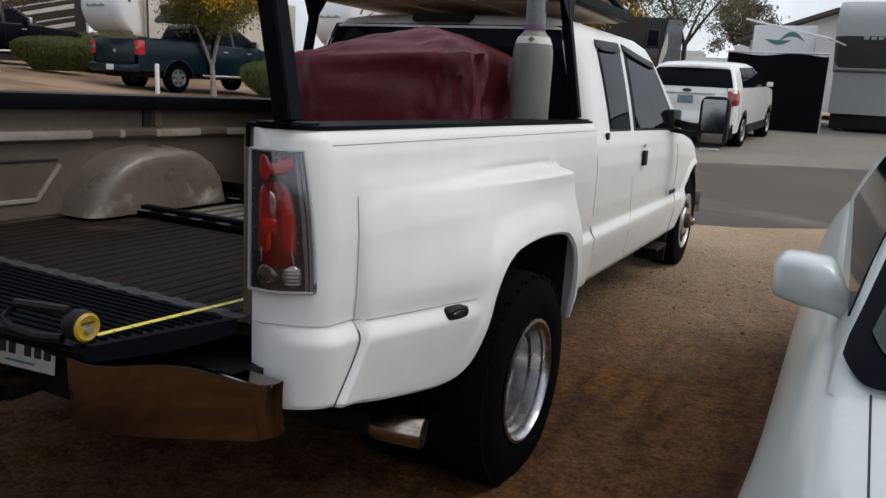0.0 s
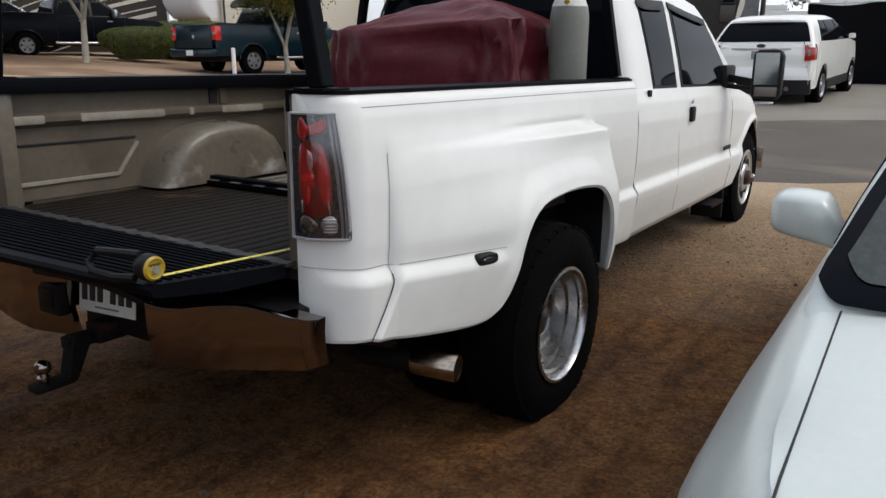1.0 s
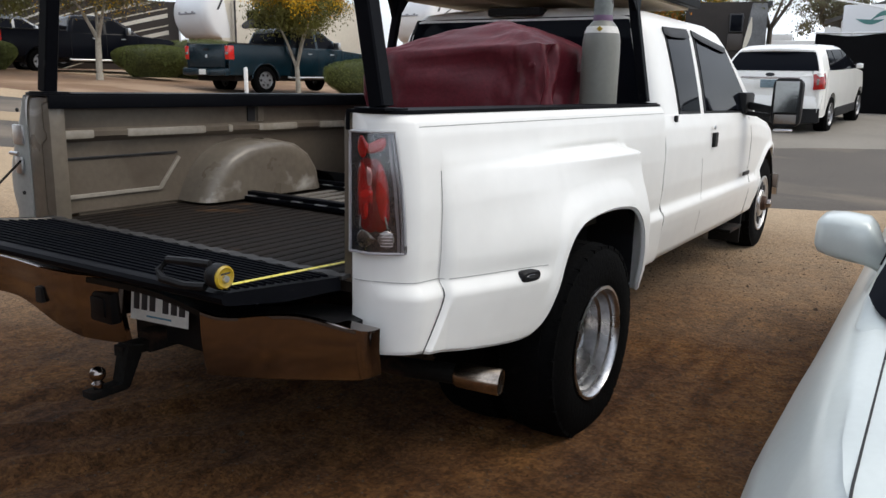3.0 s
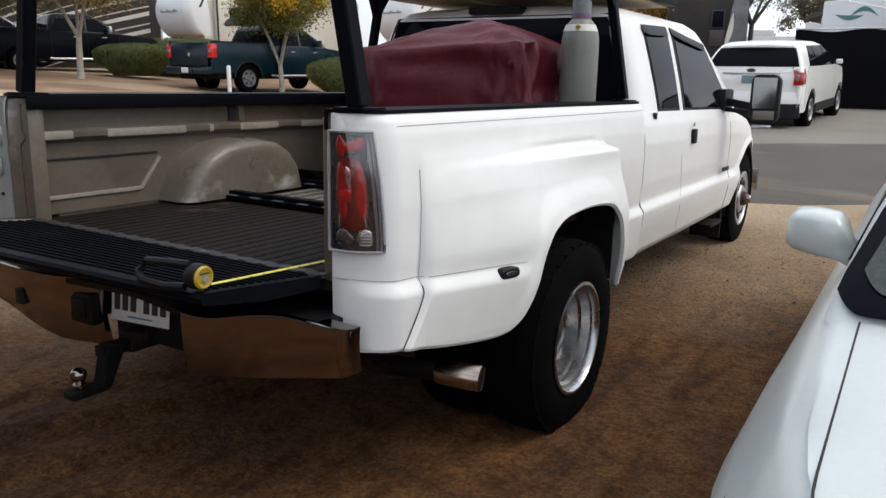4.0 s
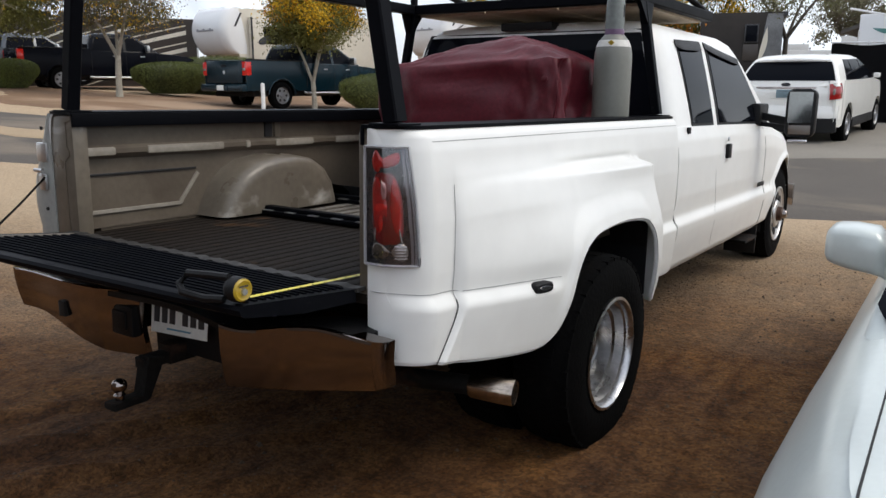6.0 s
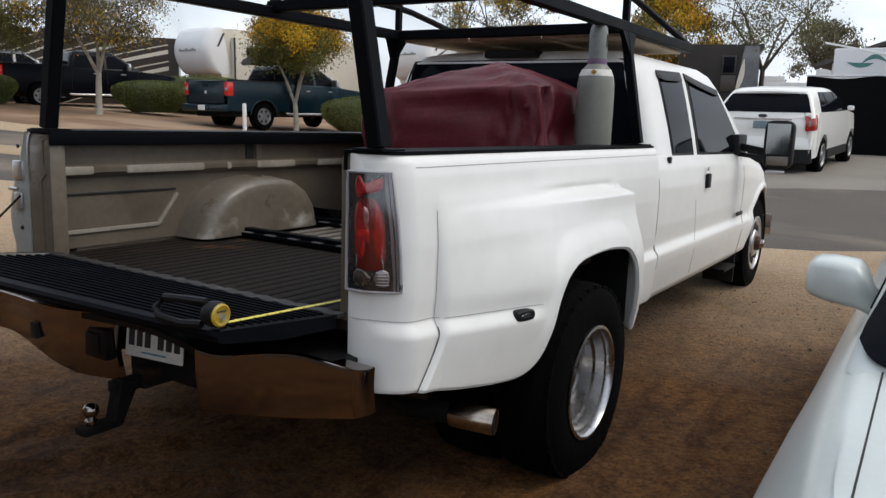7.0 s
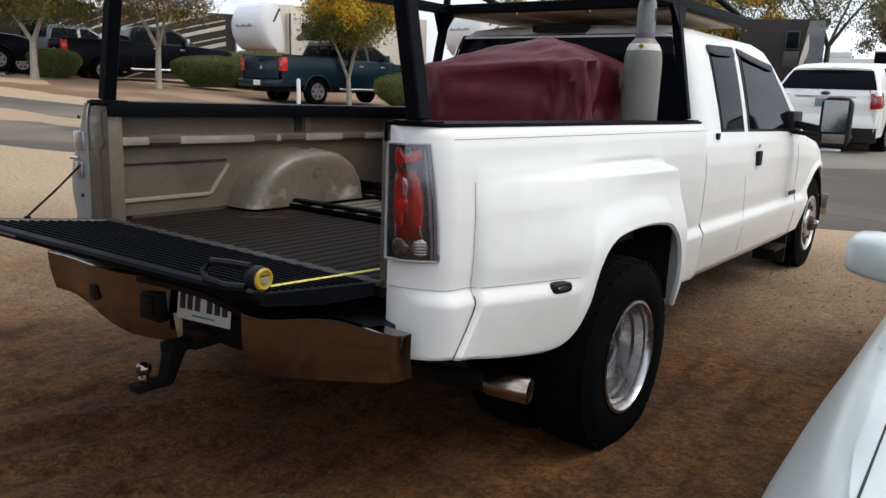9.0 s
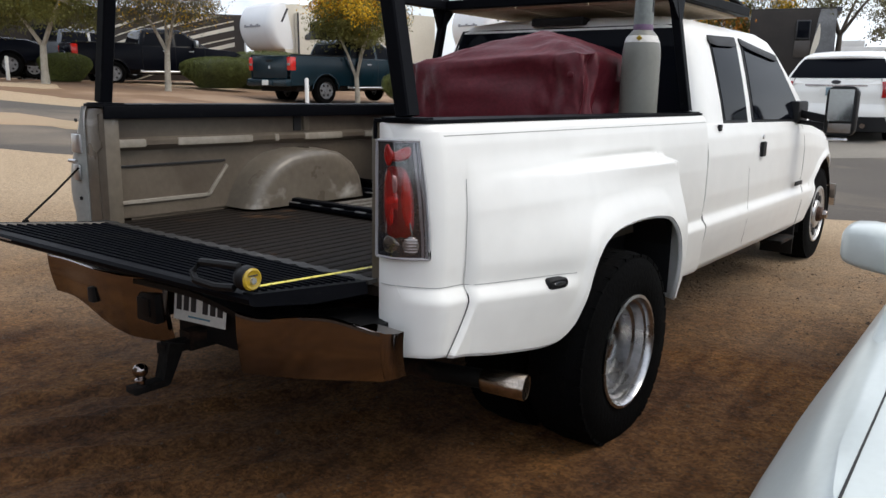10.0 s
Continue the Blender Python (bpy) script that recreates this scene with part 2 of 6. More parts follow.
def lathe(prof, c, axis="x", n=28, sign=1, cap=True):
    """A turned shape: prof of (radius, offset along the axis)."""
    c = Vector(c)
    ax, u, v = {"x": ((1, 0, 0), (0, 1, 0), (0, 0, 1)), "y": ((0, 1, 0), (1, 0, 0), (0, 0, 1)), "z": ((0, 0, 1), (1, 0, 0), (0, 1, 0))}[axis]
    ax = Vector(ax) * sign
    return loft([ring(c + ax * h, u, v, max(r, 0.0005), n) for r, h in prof], cap=cap)


def sheet(us, vs, f, both=0.0):
    """An open surface of f(u, v)."""
    def g(bm):
        rows = [[bm.verts.new(f(u, v)) for v in vs] for u in us]
        for a, b in zip(rows, rows[1:]):
            for i in range(len(vs) - 1):
                bm.faces.new((a[i], a[i + 1], b[i + 1], b[i]))
    return g


def slab(us, vs, f, thick):
    """A surface with thickness along the vector thick."""
    th = Vector(thick)
    def g(bm):
        nu, nv = len(us), len(vs)
        top = [[bm.verts.new(f(u, v)) for v in vs] for u in us]
        bot = [[bm.verts.new(Vector(f(u, v)) + th) for v in vs] for u in us]
        for i in range(nu - 1):
            for j in range(nv - 1):
                bm.faces.new((top[i][j], top[i][j + 1], top[i + 1][j + 1], top[i + 1][j]))
                bm.faces.new((bot[i][j], bot[i + 1][j], bot[i + 1][j + 1], bot[i][j + 1]))
        for i in range(nu - 1):
            bm.faces.new((top[i][0], top[i + 1][0], bot[i + 1][0], bot[i][0]))
            bm.faces.new((top[i][-1], bot[i][-1], bot[i + 1][-1], top[i + 1][-1]))
        for j in range(nv - 1):
            bm.faces.new((top[0][j], bot[0][j], bot[0][j + 1], top[0][j + 1]))
            bm.faces.new((top[-1][j], top[-1][j + 1], bot[-1][j + 1], bot[-1][j]))
    return g


def lin(a, b, n):
    return [a + (b - a) * i / (n - 1) for i in range(n)]


def ss(a, b, x):
    t = min(1.0, max(0.0, (x - a) / (b - a)))
    return t * t * (3 - 2 * t)


def curve1(pts, x):
    """Piecewise linear through (x, value) points."""
    for (a, va), (b, vb) in zip(pts, pts[1:]):
        if x <= b:
            t = max(0.0, (x - a) / (b - a))
            return va + (vb - va) * t
    return pts[-1][1]


def smooth1(pts, x):
    """A smooth curve through (x, value) points."""
    n = len(pts)
    if x <= pts[0][0]:
        return pts[0][1]
    for i in range(n - 1):
        (a, va), (b, vb) = pts[i], pts[i + 1]
        if x <= b:
            s0 = (vb - pts[i - 1][1]) / (b - pts[i - 1][0]) if i else 0.0
            s1 = (pts[i + 2][1] - va) / (pts[i + 2][0] - a) if i < n - 2 else 0.0
            h, u = b - a, (x - a) / (b - a)
            return va * (1 + 2 * u) * (1 - u) ** 2 + h * s0 * u * (1 - u) ** 2 + vb * u * u * (3 - 2 * u) + h * s1 * u * u * (u - 1)
    return pts[-1][1]


def rrect(x0, x1, y0, y1, r, z, n=5):
    """A rounded rectangle in plan at height z."""
    out = []
    for cx, cy, a in ((x1 - r, y1 - r, 0), (x0 + r, y1 - r, 90), (x0 + r, y0 + r, 180), (x1 - r, y0 + r, 270)):
        for i in range(n):
            t = radians(a + 90 * i / (n - 1))
            out.append((cx + r * math.cos(t), cy + r * math.sin(t), z))
    return out



# ---- ground ----
NRM = Vector((-0.42, 0.907, 0.0))     # across the road, away from the pickup


def terrain(x, y):
    """Level where the pickup stands, rising gently to the road and to the row of parked trucks."""
    s = -0.30 * x + 0.954 * y
    a = max(0.0, min(s, 19.0) - 5.0)
    w = max(0.0, min(-x - 0.5 * (max(y, 0.0) - 8.0) * ss(2.0, 10.0, y) - 0.9 * ss(8.0, 11.0, y) * (1 - ss(11.0, 14.5, y)), 20.0) - 1.0)
    return 0.0345 * a * a / (a + 1.5) * ss(-10.0, -1.0, x) + 0.068 * w * w / (w + 1.5)

def ground_material():
    m = mat("decomposed_granite", (0.204, 0.098, 0.032), 0.95, var=0.16, scale=2.2, fine=22, bump=0.6, spec=0.2, col2=(0.122, 0.060, 0.028), stain=((0.078, 0.038, 0.020), 1.9, 0.62))
    t = m.node_tree
    n, l = t.nodes, t.links
    p = n["Principled BSDF"]
    src = p.inputs["Base Color"].links[0].from_socket
    vo, rp, mx, tc = n.new("ShaderNodeTexVoronoi"), n.new("ShaderNodeValToRGB"), n.new("ShaderNodeMixRGB"), n.new("ShaderNodeTexCoord")
    vo.inputs["Scale"].default_value = 85
    l.new(tc.outputs["Object"], vo.inputs["Vector"])
    hs = n.new("ShaderNodeRGBToBW")
    l.new(vo.outputs["Color"], hs.inputs[0])
    rp.color_ramp.elements[0].position, rp.color_ramp.elements[1].position = 0.2, 0.8
    rp.color_ramp.elements[0].color, rp.color_ramp.elements[1].color = (0.55, 0.55, 0.55, 1), (1.35, 1.30, 1.24, 1)
    l.new(hs.outputs[0], rp.inputs[0])
    mx.blend_type = "MULTIPLY"
    mx.inputs[0].default_value = 0.8
    scuff, sr, damp = n.new("ShaderNodeTexNoise"), n.new("ShaderNodeMapRange"), n.new("ShaderNodeMixRGB")
    scuff.inputs["Scale"].default_value, scuff.inputs["Detail"].default_value, scuff.inputs["Roughness"].default_value, scuff.inputs["Distortion"].default_value = 7.5, 9, 0.72, 0.1
    l.new(tc.outputs["Object"], scuff.inputs["Vector"])
    sr.inputs["From Min"].default_value, sr.inputs["From Max"].default_value = 0.44, 0.62
    l.new(scuff.outputs["Fac"], sr.inputs["Value"])
    damp.blend_type = "MULTIPLY"
    damp.inputs[2].default_value = (0.58, 0.52, 0.44, 1)
    l.new(sr.outputs[0], damp.inputs[0])
    l.new(src, damp.inputs[1])
    # scuffed streaks that follow the wheel tracks
    turn, drag, dr, track = n.new("ShaderNodeMapping"), n.new("ShaderNodeTexNoise"), n.new("ShaderNodeMapRange"), n.new("ShaderNodeMixRGB")
    turn.vector_type = "POINT"
    turn.inputs["Rotation"].default_value = (0, 0, radians(31))
    turn.inputs["Scale"].default_value = (6.5, 1.1, 1.0)
    l.new(tc.outputs["Object"], turn.inputs["Vector"])
    drag.inputs["Scale"].default_value, drag.inputs["Detail"].default_value, drag.inputs["Roughness"].default_value, drag.inputs["Distortion"].default_value = 1.0, 6, 0.6, 0.5
    l.new(turn.outputs[0], drag.inputs["Vector"])
    dr.inputs["From Min"].default_value, dr.inputs["From Max"].default_value = 0.50, 0.66
    l.new(drag.outputs["Fac"], dr.inputs["Value"])
    track.blend_type = "MULTIPLY"
    track.inputs[2].default_value = (0.60, 0.54, 0.47, 1)
    l.new(dr.outputs[0], track.inputs[0])
    l.new(damp.outputs[0], track.inputs[1])
    l.new(track.outputs[0], mx.inputs[1])
    l.new(rp.outputs[0], mx.inputs[2])
    sep, ns, dist = n.new("ShaderNodeSeparateXYZ"), n.new("ShaderNodeTexNoise"), n.new("ShaderNodeMapRange")
    l.new(tc.outputs["Object"], sep.inputs[0])
    l.new(tc.outputs["Object"], ns.inputs["Vector"])
    ns.inputs["Scale"].default_value, ns.inputs["Detail"].default_value = 0.9, 6
    across = n.new("ShaderNodeVectorMath")
    across.operation = "DOT_PRODUCT"
    across.inputs[1].default_value = (-0.62, 0.80, 0)
    l.new(tc.outputs["Object"], across.inputs[0])
    add = n.new("ShaderNodeMath")
    add.operation = "MULTIPLY_ADD"
    add.inputs[1].default_value = 2.4
    l.new(ns.outputs["Fac"], add.inputs[0])
    l.new(across.outputs["Value"], add.inputs[2])
    dist.inputs["From Min"].default_value, dist.inputs["From Max"].default_value = 2.2, 6.4
    l.new(add.outputs[0], dist.inputs["Value"])
    sand = n.new("ShaderNodeMixRGB")
    l.new(dist.outputs[0], sand.inputs[0])
    l.new(mx.outputs[0], sand.inputs[1])
    gr = n.new("ShaderNodeMixRGB")
    gr.blend_type = "MULTIPLY"
    gr.inputs[0].default_value = 0.5
    gr.inputs[1].default_value = (0.44, 0.335, 0.225, 1)
    l.new(rp.outputs[0], gr.inputs[2])
    l.new(gr.outputs[0], sand.inputs[2])
    l.new(sand.outputs[0], p.inputs["Base Color"])
    clod, bp = n.new("ShaderNodeTexNoise"), n.new("ShaderNodeBump")
    clod.inputs["Scale"].default_value, clod.inputs["Detail"].default_value, clod.inputs["Roughness"].default_value = 11, 9, 0.7
    l.new(tc.outputs["Object"], clod.inputs["Vector"])
    bp.inputs["Strength"].default_value, bp.inputs["Distance"].default_value = 0.7, 0.04
    l.new(clod.outputs["Fac"], bp.inputs["Height"])
    fine_bump = p.inputs["Normal"].links[0].from_node
    l.new(bp.outputs[0], fine_bump.inputs["Normal"])
    return m


DIRT = ground_material()
SAND = mat("pale_sand", (0.45, 0.34, 0.22), 0.95, var=0.10, scale=0.5, fine=30, bump=0.3, spec=0.2, stain=((0.36, 0.25, 0.165), 0.35, 0.52))
ASPHALT = mat("asphalt", (0.125, 0.108, 0.092), 0.9, var=0.14, scale=0.5, fine=60, bump=0.3, spec=0.3, stain=((0.205, 0.165, 0.125), 0.35, 0.52))
REDDIRT = mat("reddish_dirt", (0.245, 0.150, 0.090), 0.95, var=0.12, scale=0.5, fine=30, bump=0.3, spec=0.2, stain=((0.32, 0.22, 0.145), 0.3, 0.50))
GRAVELLOT = mat("grey_gravel", (0.27, 0.245, 0.21), 0.95, var=0.12, scale=0.6, fine=40, bump=0.3, spec=0.2)


def steps(edges):
    out = []
    for a, b, n in edges:
        out += lin(a, b, n)[:-1]
    return out + [edges[-1][1]]


def ruts(x, y):
    """Low ridges that tyres have left in the soft dirt behind the bumper."""
    z = 0.0
    for x0, slope, amp in ((-0.60, 0.62, 0.038), (-0.95, 0.55, 0.034), (-0.25, 0.66, 0.030), (-1.35, 0.55, 0.034), (0.35, 0.5, 0.020)):
        d = x - x0 - slope * (y + 0.8) + 0.05 * noise.noise((y * 1.3, x0 * 5, 2))
        w = ss(-3.5, -1.2, y) * (1 - ss(0.2, 1.0, y)) * (0.6 + 0.6 * noise.noise((x * 0.9, y * 1.4, 8)))
        z += amp * w * (math.exp(-(d / 0.05) ** 2) - 0.8 * math.exp(-((d - 0.11) / 0.06) ** 2))
    z += 0.012 * noise.noise((x * 5.0, y * 5.0, 4)) * ss(-3.5, -1.0, y) * (1 - ss(0.5, 1.5, y))
    return z


gx = steps(((-400, -60, 6), (-60, -24, 8), (-24, -3, 22), (-3, 3, 61), (3, 24, 14), (24, 60, 5), (60, 400, 5)))
gy = steps(((-400, -40, 6), (-40, -4, 10), (-4, 4, 81), (4, 24, 32), (24, 60, 8), (60, 400, 5)))
ground = part("ground", B(sheet(gx, gy, lambda x, y: (x, y, terrain(x, y) + (0.008 * noise.noise((x * 1.7, y * 1.7, 0)) + 0.010 * noise.noise((x * 0.6, y * 0.6, 3)) + ruts(x, y) if abs(x) < 4 and abs(y) < 5 else 0)))), DIRT)
tagged(ground, "brown decomposed granite ground with pebbles and ruts", "ground", kind="structure")


def along(u, s, dz=0.0):
    """A point u metres along the road and s metres across it."""
    x, y = NRM.y * u + NRM.x * s, -NRM.x * u + NRM.y * s
    return (x, y, terrain(x, y) + dz)


def strip(name, s0, s1, material, label, u0=-70, u1=70, dz=0.012, wob=0.12):
    def f(u, k):
        side = 0 if k < 0.5 else 1
        e = (wob * noise.noise((u * 0.35, s0 * 3 + side * 9, 5)) + 0.5 * wob * noise.noise((u * 1.7, s1 + side * 9, 2))) * (1.0 if min(k, 1 - k) < 0.1 else 0.0)
        return along(u, s0 + (s1 - s0) * k + e, dz if 0 < k < 1 else -0.02)
    ob = part(name, B(slab(lin(u0, u1, 141), [0, 0.05, 0.25, 0.5, 0.75, 0.95, 1], f, (0, 0, -0.03))), material)
    return tagged(ob, label, "road", kind="structure")



strip("road", 6.05, 11.4, ASPHALT, "worn grey asphalt road with sandy edges", dz=0.022, wob=0.45)
strip("pavement_2", 8.0, 9.3, SAND, "pale sand drift across the asphalt road", u0=-60, u1=-6.0, dz=0.034, wob=0.5)
strip("pavement_4", 11.9, 45.0, REDDIRT, "reddish brown dirt where the trucks are parked", u0=-60, u1=-1.2, dz=0.012, wob=0.4)
strip("pavement_3", 10.7, 27.0, GRAVELLOT, "dusty grey gravel lot where a white car is parked", u0=-1.0, u1=40, dz=0.05)


# ---- the white pickup ----
pickup = thing("pickup_truck", TRUCK, "white extended-cab pickup with flared rear fenders and open tailgate", "truck")

BASE = ((0.42, 0.950), (0.47, 0.966), (0.52, 0.974), (0.58, 0.980), (0.65, 0.988), (0.688, 0.991), (0.700, 0.987), (0.732, 0.965), (0.75, 0.965), (0.80, 0.970), (0.95, 0.974), (1.08, 0.966), (1.16, 0.955), (1.20, 0.944), (1.222, 0.925))

PLAIN = ((0.42, 0.952), (0.50, 0.970), (0.60, 0.980), (0.70, 0.980), (0.80, 0.975), (0.95, 0.974), (1.08, 0.966), (1.16, 0.955), (1.20, 0.944), (1.222, 0.925))


def seam_back(z):
    """How far the fender seam bends back below the crease."""
    return 0.115 * (max(0.0, 0.70 - z) / 0.22) ** 1.35


def flare(y, z):
    """How far the rear fender swells out of the bed side."""
    if y + seam_back(z) < 0.188:
        return 0.0
    along_y = (0.16 * ss(0.188, 0.206, y + seam_back(z)) + 0.84 * min(1.0, (max(0.0, y - 0.19) / 0.70)) ** 0.85) * (1 - ss(1.662, 1.722, y))
    top = 1.057 - 0.007 * y - 0.04 * (1 - ss(0.19, 0.34, y))
    s = 0.10 + 0.90 * ss(0.40, 1.40, y)
    up = 1 - s * ss(top - 0.016, top + 0.014, z) - (1 - s) * ss(0.95, 1.13, z)
    d = z - bed_low(y)
    lip = 0.015 * (1 - ss(0.035, 0.12, d)) * ss(0.60, 0.75, y) * (1 - ss(1.44, 1.56, y))
    scoop = 0.013 * math.exp(-((z - top - 0.026) / 0.013) ** 2) * ss(0.70, 1.30, y) * (1 - ss(1.52, 1.66, y))
    return along_y * ((0.148 - (0.080 - 0.024 * ss(0.7, 1.3, y)) * ss(0.74, 1.0, z)) * max(0.0, up) + lip) - scoop


LOW = ((0.0, 0.524), (0.10, 0.520), (0.30, 0.486), (0.50, 0.460), (0.585, 0.457), (0.645, 0.470), (0.70, 0.520), (0.75, 0.620), (0.79, 0.715), (0.84, 0.775), (0.92, 0.812), (1.05, 0.830), (1.22, 0.836), (1.38, 0.826), (1.47, 0.808), (1.545, 0.768), (1.595, 0.700), (1.620, 0.610), (1.630, 0.520), (1.637, 0.450), (1.645, 0.418), (1.68, 0.412), (1.76, 0.438), (2.3, 0.41))


def bed_low(y):
    return smooth1(LOW, y)


def bed_x(y, z):
    tail = 0.11 * (1 - min(1.0, max(0.0, y) / 0.10)) ** 2.2
    swell = ss(0.60, 0.80, y) * (1 - ss(1.67, 1.74, y))
    ledge = curve1(BASE, z + 0.062 * min(y, 0.75) * (1 - ss(0.80, 0.95, z)))
    return ledge * (1 - swell) + curve1(PLAIN, z) * swell + flare(y, z) - tail


BY = sorted(set(lin(0.0, 0.08, 5) + lin(0.084, 0.183, 26) + [0.1855, 0.1880, 0.1905, 0.195] + lin(0.205, 0.56, 12) + lin(0.58, 0.92, 26) + lin(0.96, 1.44, 13) + lin(1.46, 1.66, 41) + lin(1.665, 1.86, 32) + lin(1.9, 2.29, 5)))
KT = lin(0, 1, 110)


def bed_side(sign):
    def f(y, k):
        z0 = bed_low(y)
        z = z0 + (1.222 - z0) * k ** 1.15
        return (sign * (bed_x(y, z) + (0.092 if sign < 0 else 0.0)), y, z)
    lip = lambda y, k: (sign * (bed_x(y, bed_low(y)) + (0.092 if sign < 0 else 0.0) - 0.018 * k - 0.004), y, bed_low(y) + 0.012 * k * (1 - k) * 4 * -1)
    return B(slab(BY, KT, f, (-sign * 0.012, 0, 0)), slab(BY, lin(0, 1, 4), lip, (0, 0, 0.006)))


for sgn in (1, -1):
    part("bed_side", bed_side(sgn), WHITE, pickup, "white bed side with a swollen rear fender", 50)
    # rail cap, inner wall, ledge and end post
    part("rail_cap_lip", B(box(sgn * 0.758, sgn * 0.772, 0.0, 2.28, 1.172, 1.226, 0.003)), BLACK, pickup)
    part("bed_rail_cap", B(slab(lin(0.0, 0.1, 7) + lin(0.3, 2.28, 8), lin(0, 1, 4), lambda y, k: (sgn * (0.765 + (bed_x(y, 1.222) + 0.004 + (0.092 if sgn < 0 else 0) - 0.765) * k), y - 0.004, 1.232), (0, 0, -0.011))), BLACK, pickup, "black rail cap")
    inner = ((0.83, 0.735), (0.835, 0.80), (0.835, 1.03), (0.80, 1.055), (0.80, 1.075), (0.815, 1.09), (0.815, 1.19), (0.775, 1.20), (0.775, 1.221))
    part("bed_inner_wall", B(sheet(lin(0.0, 2.28, 24), list(range(len(inner))), lambda y, i: (sgn * inner[i][0], y, inner[i][1])), box(sgn * 0.837, sgn * 0.90, 0.14, 2.27, 0.70, 1.19)), TAN, pickup, "dusty tan painted inner bed wall", 25)
    for y0, y1 in ((0.05, 0.21), (0.367, 0.795), (0.935, 0.965), (1.14, 1.42), (1.60, 2.0)):
        part("bed_ledge", B(box(sgn * 0.796, sgn * 0.815, y0, y1, 1.046, 1.082, 0.008)), EDGEPALE, pickup)
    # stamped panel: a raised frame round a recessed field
    part("stamped_panel", B(bar((sgn * 0.831, 0.09, 0.803), (sgn * 0.831, 0.545, 0.803), 0.014, 0.016), bar((sgn * 0.831, 0.545, 0.803), (sgn * 0.831, 0.655, 0.940), 0.014, 0.016)), EDGEPALE, pickup, "pale edge of the stamped panel")
    # a dark bar paints the shadow under the panel's upper edge
    part("recess_shade", B(bar((sgn * 0.832, 0.10, 0.963), (sgn * 0.832, 0.645, 0.963), 0.008, 0.010)), SEAM, pickup)
    part("stake_pocket", B(box(sgn * 0.805, sgn * 0.816, 1.07, 1.12, 1.095, 1.20, 0.004)), SEAM, pickup, "dark stake pocket slot")
    part("pocket_strip", B(box(sgn * 0.800, sgn * 0.816, 1.135, 1.175, 1.095, 1.20, 0.006)), WORN, pickup)
    # end post beside the tailgate, with its rounded back edge and latch holes
    part("end_post", B(box(sgn * (0.745 if sgn > 0 else 0.775), sgn * (0.812 if sgn > 0 else 0.945), 0.004, 0.075, 0.70, 1.218, 0.016)), TAN if sgn > 0 else WORN, pickup, "pale end post beside the tailgate")
    # the left skin is the same white with its shade put into the colour
    part("corner_skin", B(slab(lin(0.522, 1.222, 24), lin(0, 1, 9), lambda z, k: (sgn * ((0.785 if sgn > 0 else 0.935) + (bed_x(0.0, z) + (0.112 + 0.170 * math.sin(math.pi * ss(0.44, 1.26, z)) ** 0.8 if sgn < 0 else 0.0) - (0.785 if sgn > 0 else 0.935)) * k), (0.0 if sgn > 0 else 0.035 * k ** 4) - 0.006 * math.sin(math.pi * k), z), (0, 0.02, 0))), WHITE if sgn > 0 else SHADEDWHITE, pickup)
    if sgn < 0:
        part("latch_striker", B(box(sgn * 0.955, sgn * 1.03, -0.012, 0.004, 1.02, 1.10, 0.006), tube([(sgn * 0.96, -0.03, 0.985), (sgn * 1.02, -0.03, 0.985)], 0.008), box(sgn * 0.965, sgn * 1.015, -0.020, -0.006, 0.90, 0.97, 0.008)), STEEL, pickup)
        for z in (0.82, 1.16):
            part("post_hole", B(lathe([(0.008, 0), (0.008, 0.006)], (sgn * 0.985, -0.010, z), "y", 10)), SEAM, pickup)
    # wheel housing in the bed
    hous = [(0.64, 0.735), (0.67, 0.80), (0.72, 0.88), (0.79, 0.945), (0.89, 0.992), (1.01, 1.008), (1.15, 1.008), (1.27, 0.985), (1.36, 0.93), (1.42, 0.85), (1.45, 0.735)]
    part("wheel_housing", B(loft([[(sgn * x, 1.05 + (y - 1.05) * s, 0.735 + (z - 0.735) * s) for y, z in hous] for x, s in ((0.84, 1.0), (0.72, 1.0), (0.685, 0.99), (0.658, 0.965), (0.640, 0.925), (0.630, 0.86), (0.626, 0.76))])), WORN, pickup, "scuffed tan wheel housing", 80)
    # dark wheel arch inside
    part("wheel_arch_liner", B(sheet(lin(0.62, 1.612, 30), [0, 0.5, 1], lambda y, k: (sgn * (0.655 + (bed_x(y, bed_low(y)) - 0.06 - 0.655) * k), y, bed_low(y) + 0.012)), box(sgn * 0.60, sgn * 0.62, 0.60, 1.60, 0.3, 0.688), box(sgn * 0.845, sgn * 0.855, 0.62, 1.60, 0.60, 0.85), box(sgn * 0.62, sgn * 1.07, 1.612, 1.620, 0.44, 0.80)), PLASTIC, pickup)

# panel seams and shaded crease lines of the right side
def seam_point(z, proud):
    y = 0.188 - seam_back(z)
    return (max(bed_x(y - 0.004, z), bed_x(y + 0.004, z)) + proud, y, z)


part("fender_seam", B(tube([seam_point(z, 0.0006) for z in lin(0.70, 1.055, 24)], 0.0011, 6)), SEAMCREASE, pickup)
part("fender_seam", B(tube([seam_point(z, 0.0012) for z in lin(0.512, 0.70, 30)], 0.0019, 6)), SEAM, pickup)
# thin grey tubes draw the shade that lies along the body creases
part("fender_crease_shade", B(tube([(bed_x(y, 0.738 - 0.062 * y) + 0.0006, y, 0.738 - 0.062 * y) for y in lin(0.001, 0.70, 48)], 0.0013, 6)), SEAMCREASE, pickup)
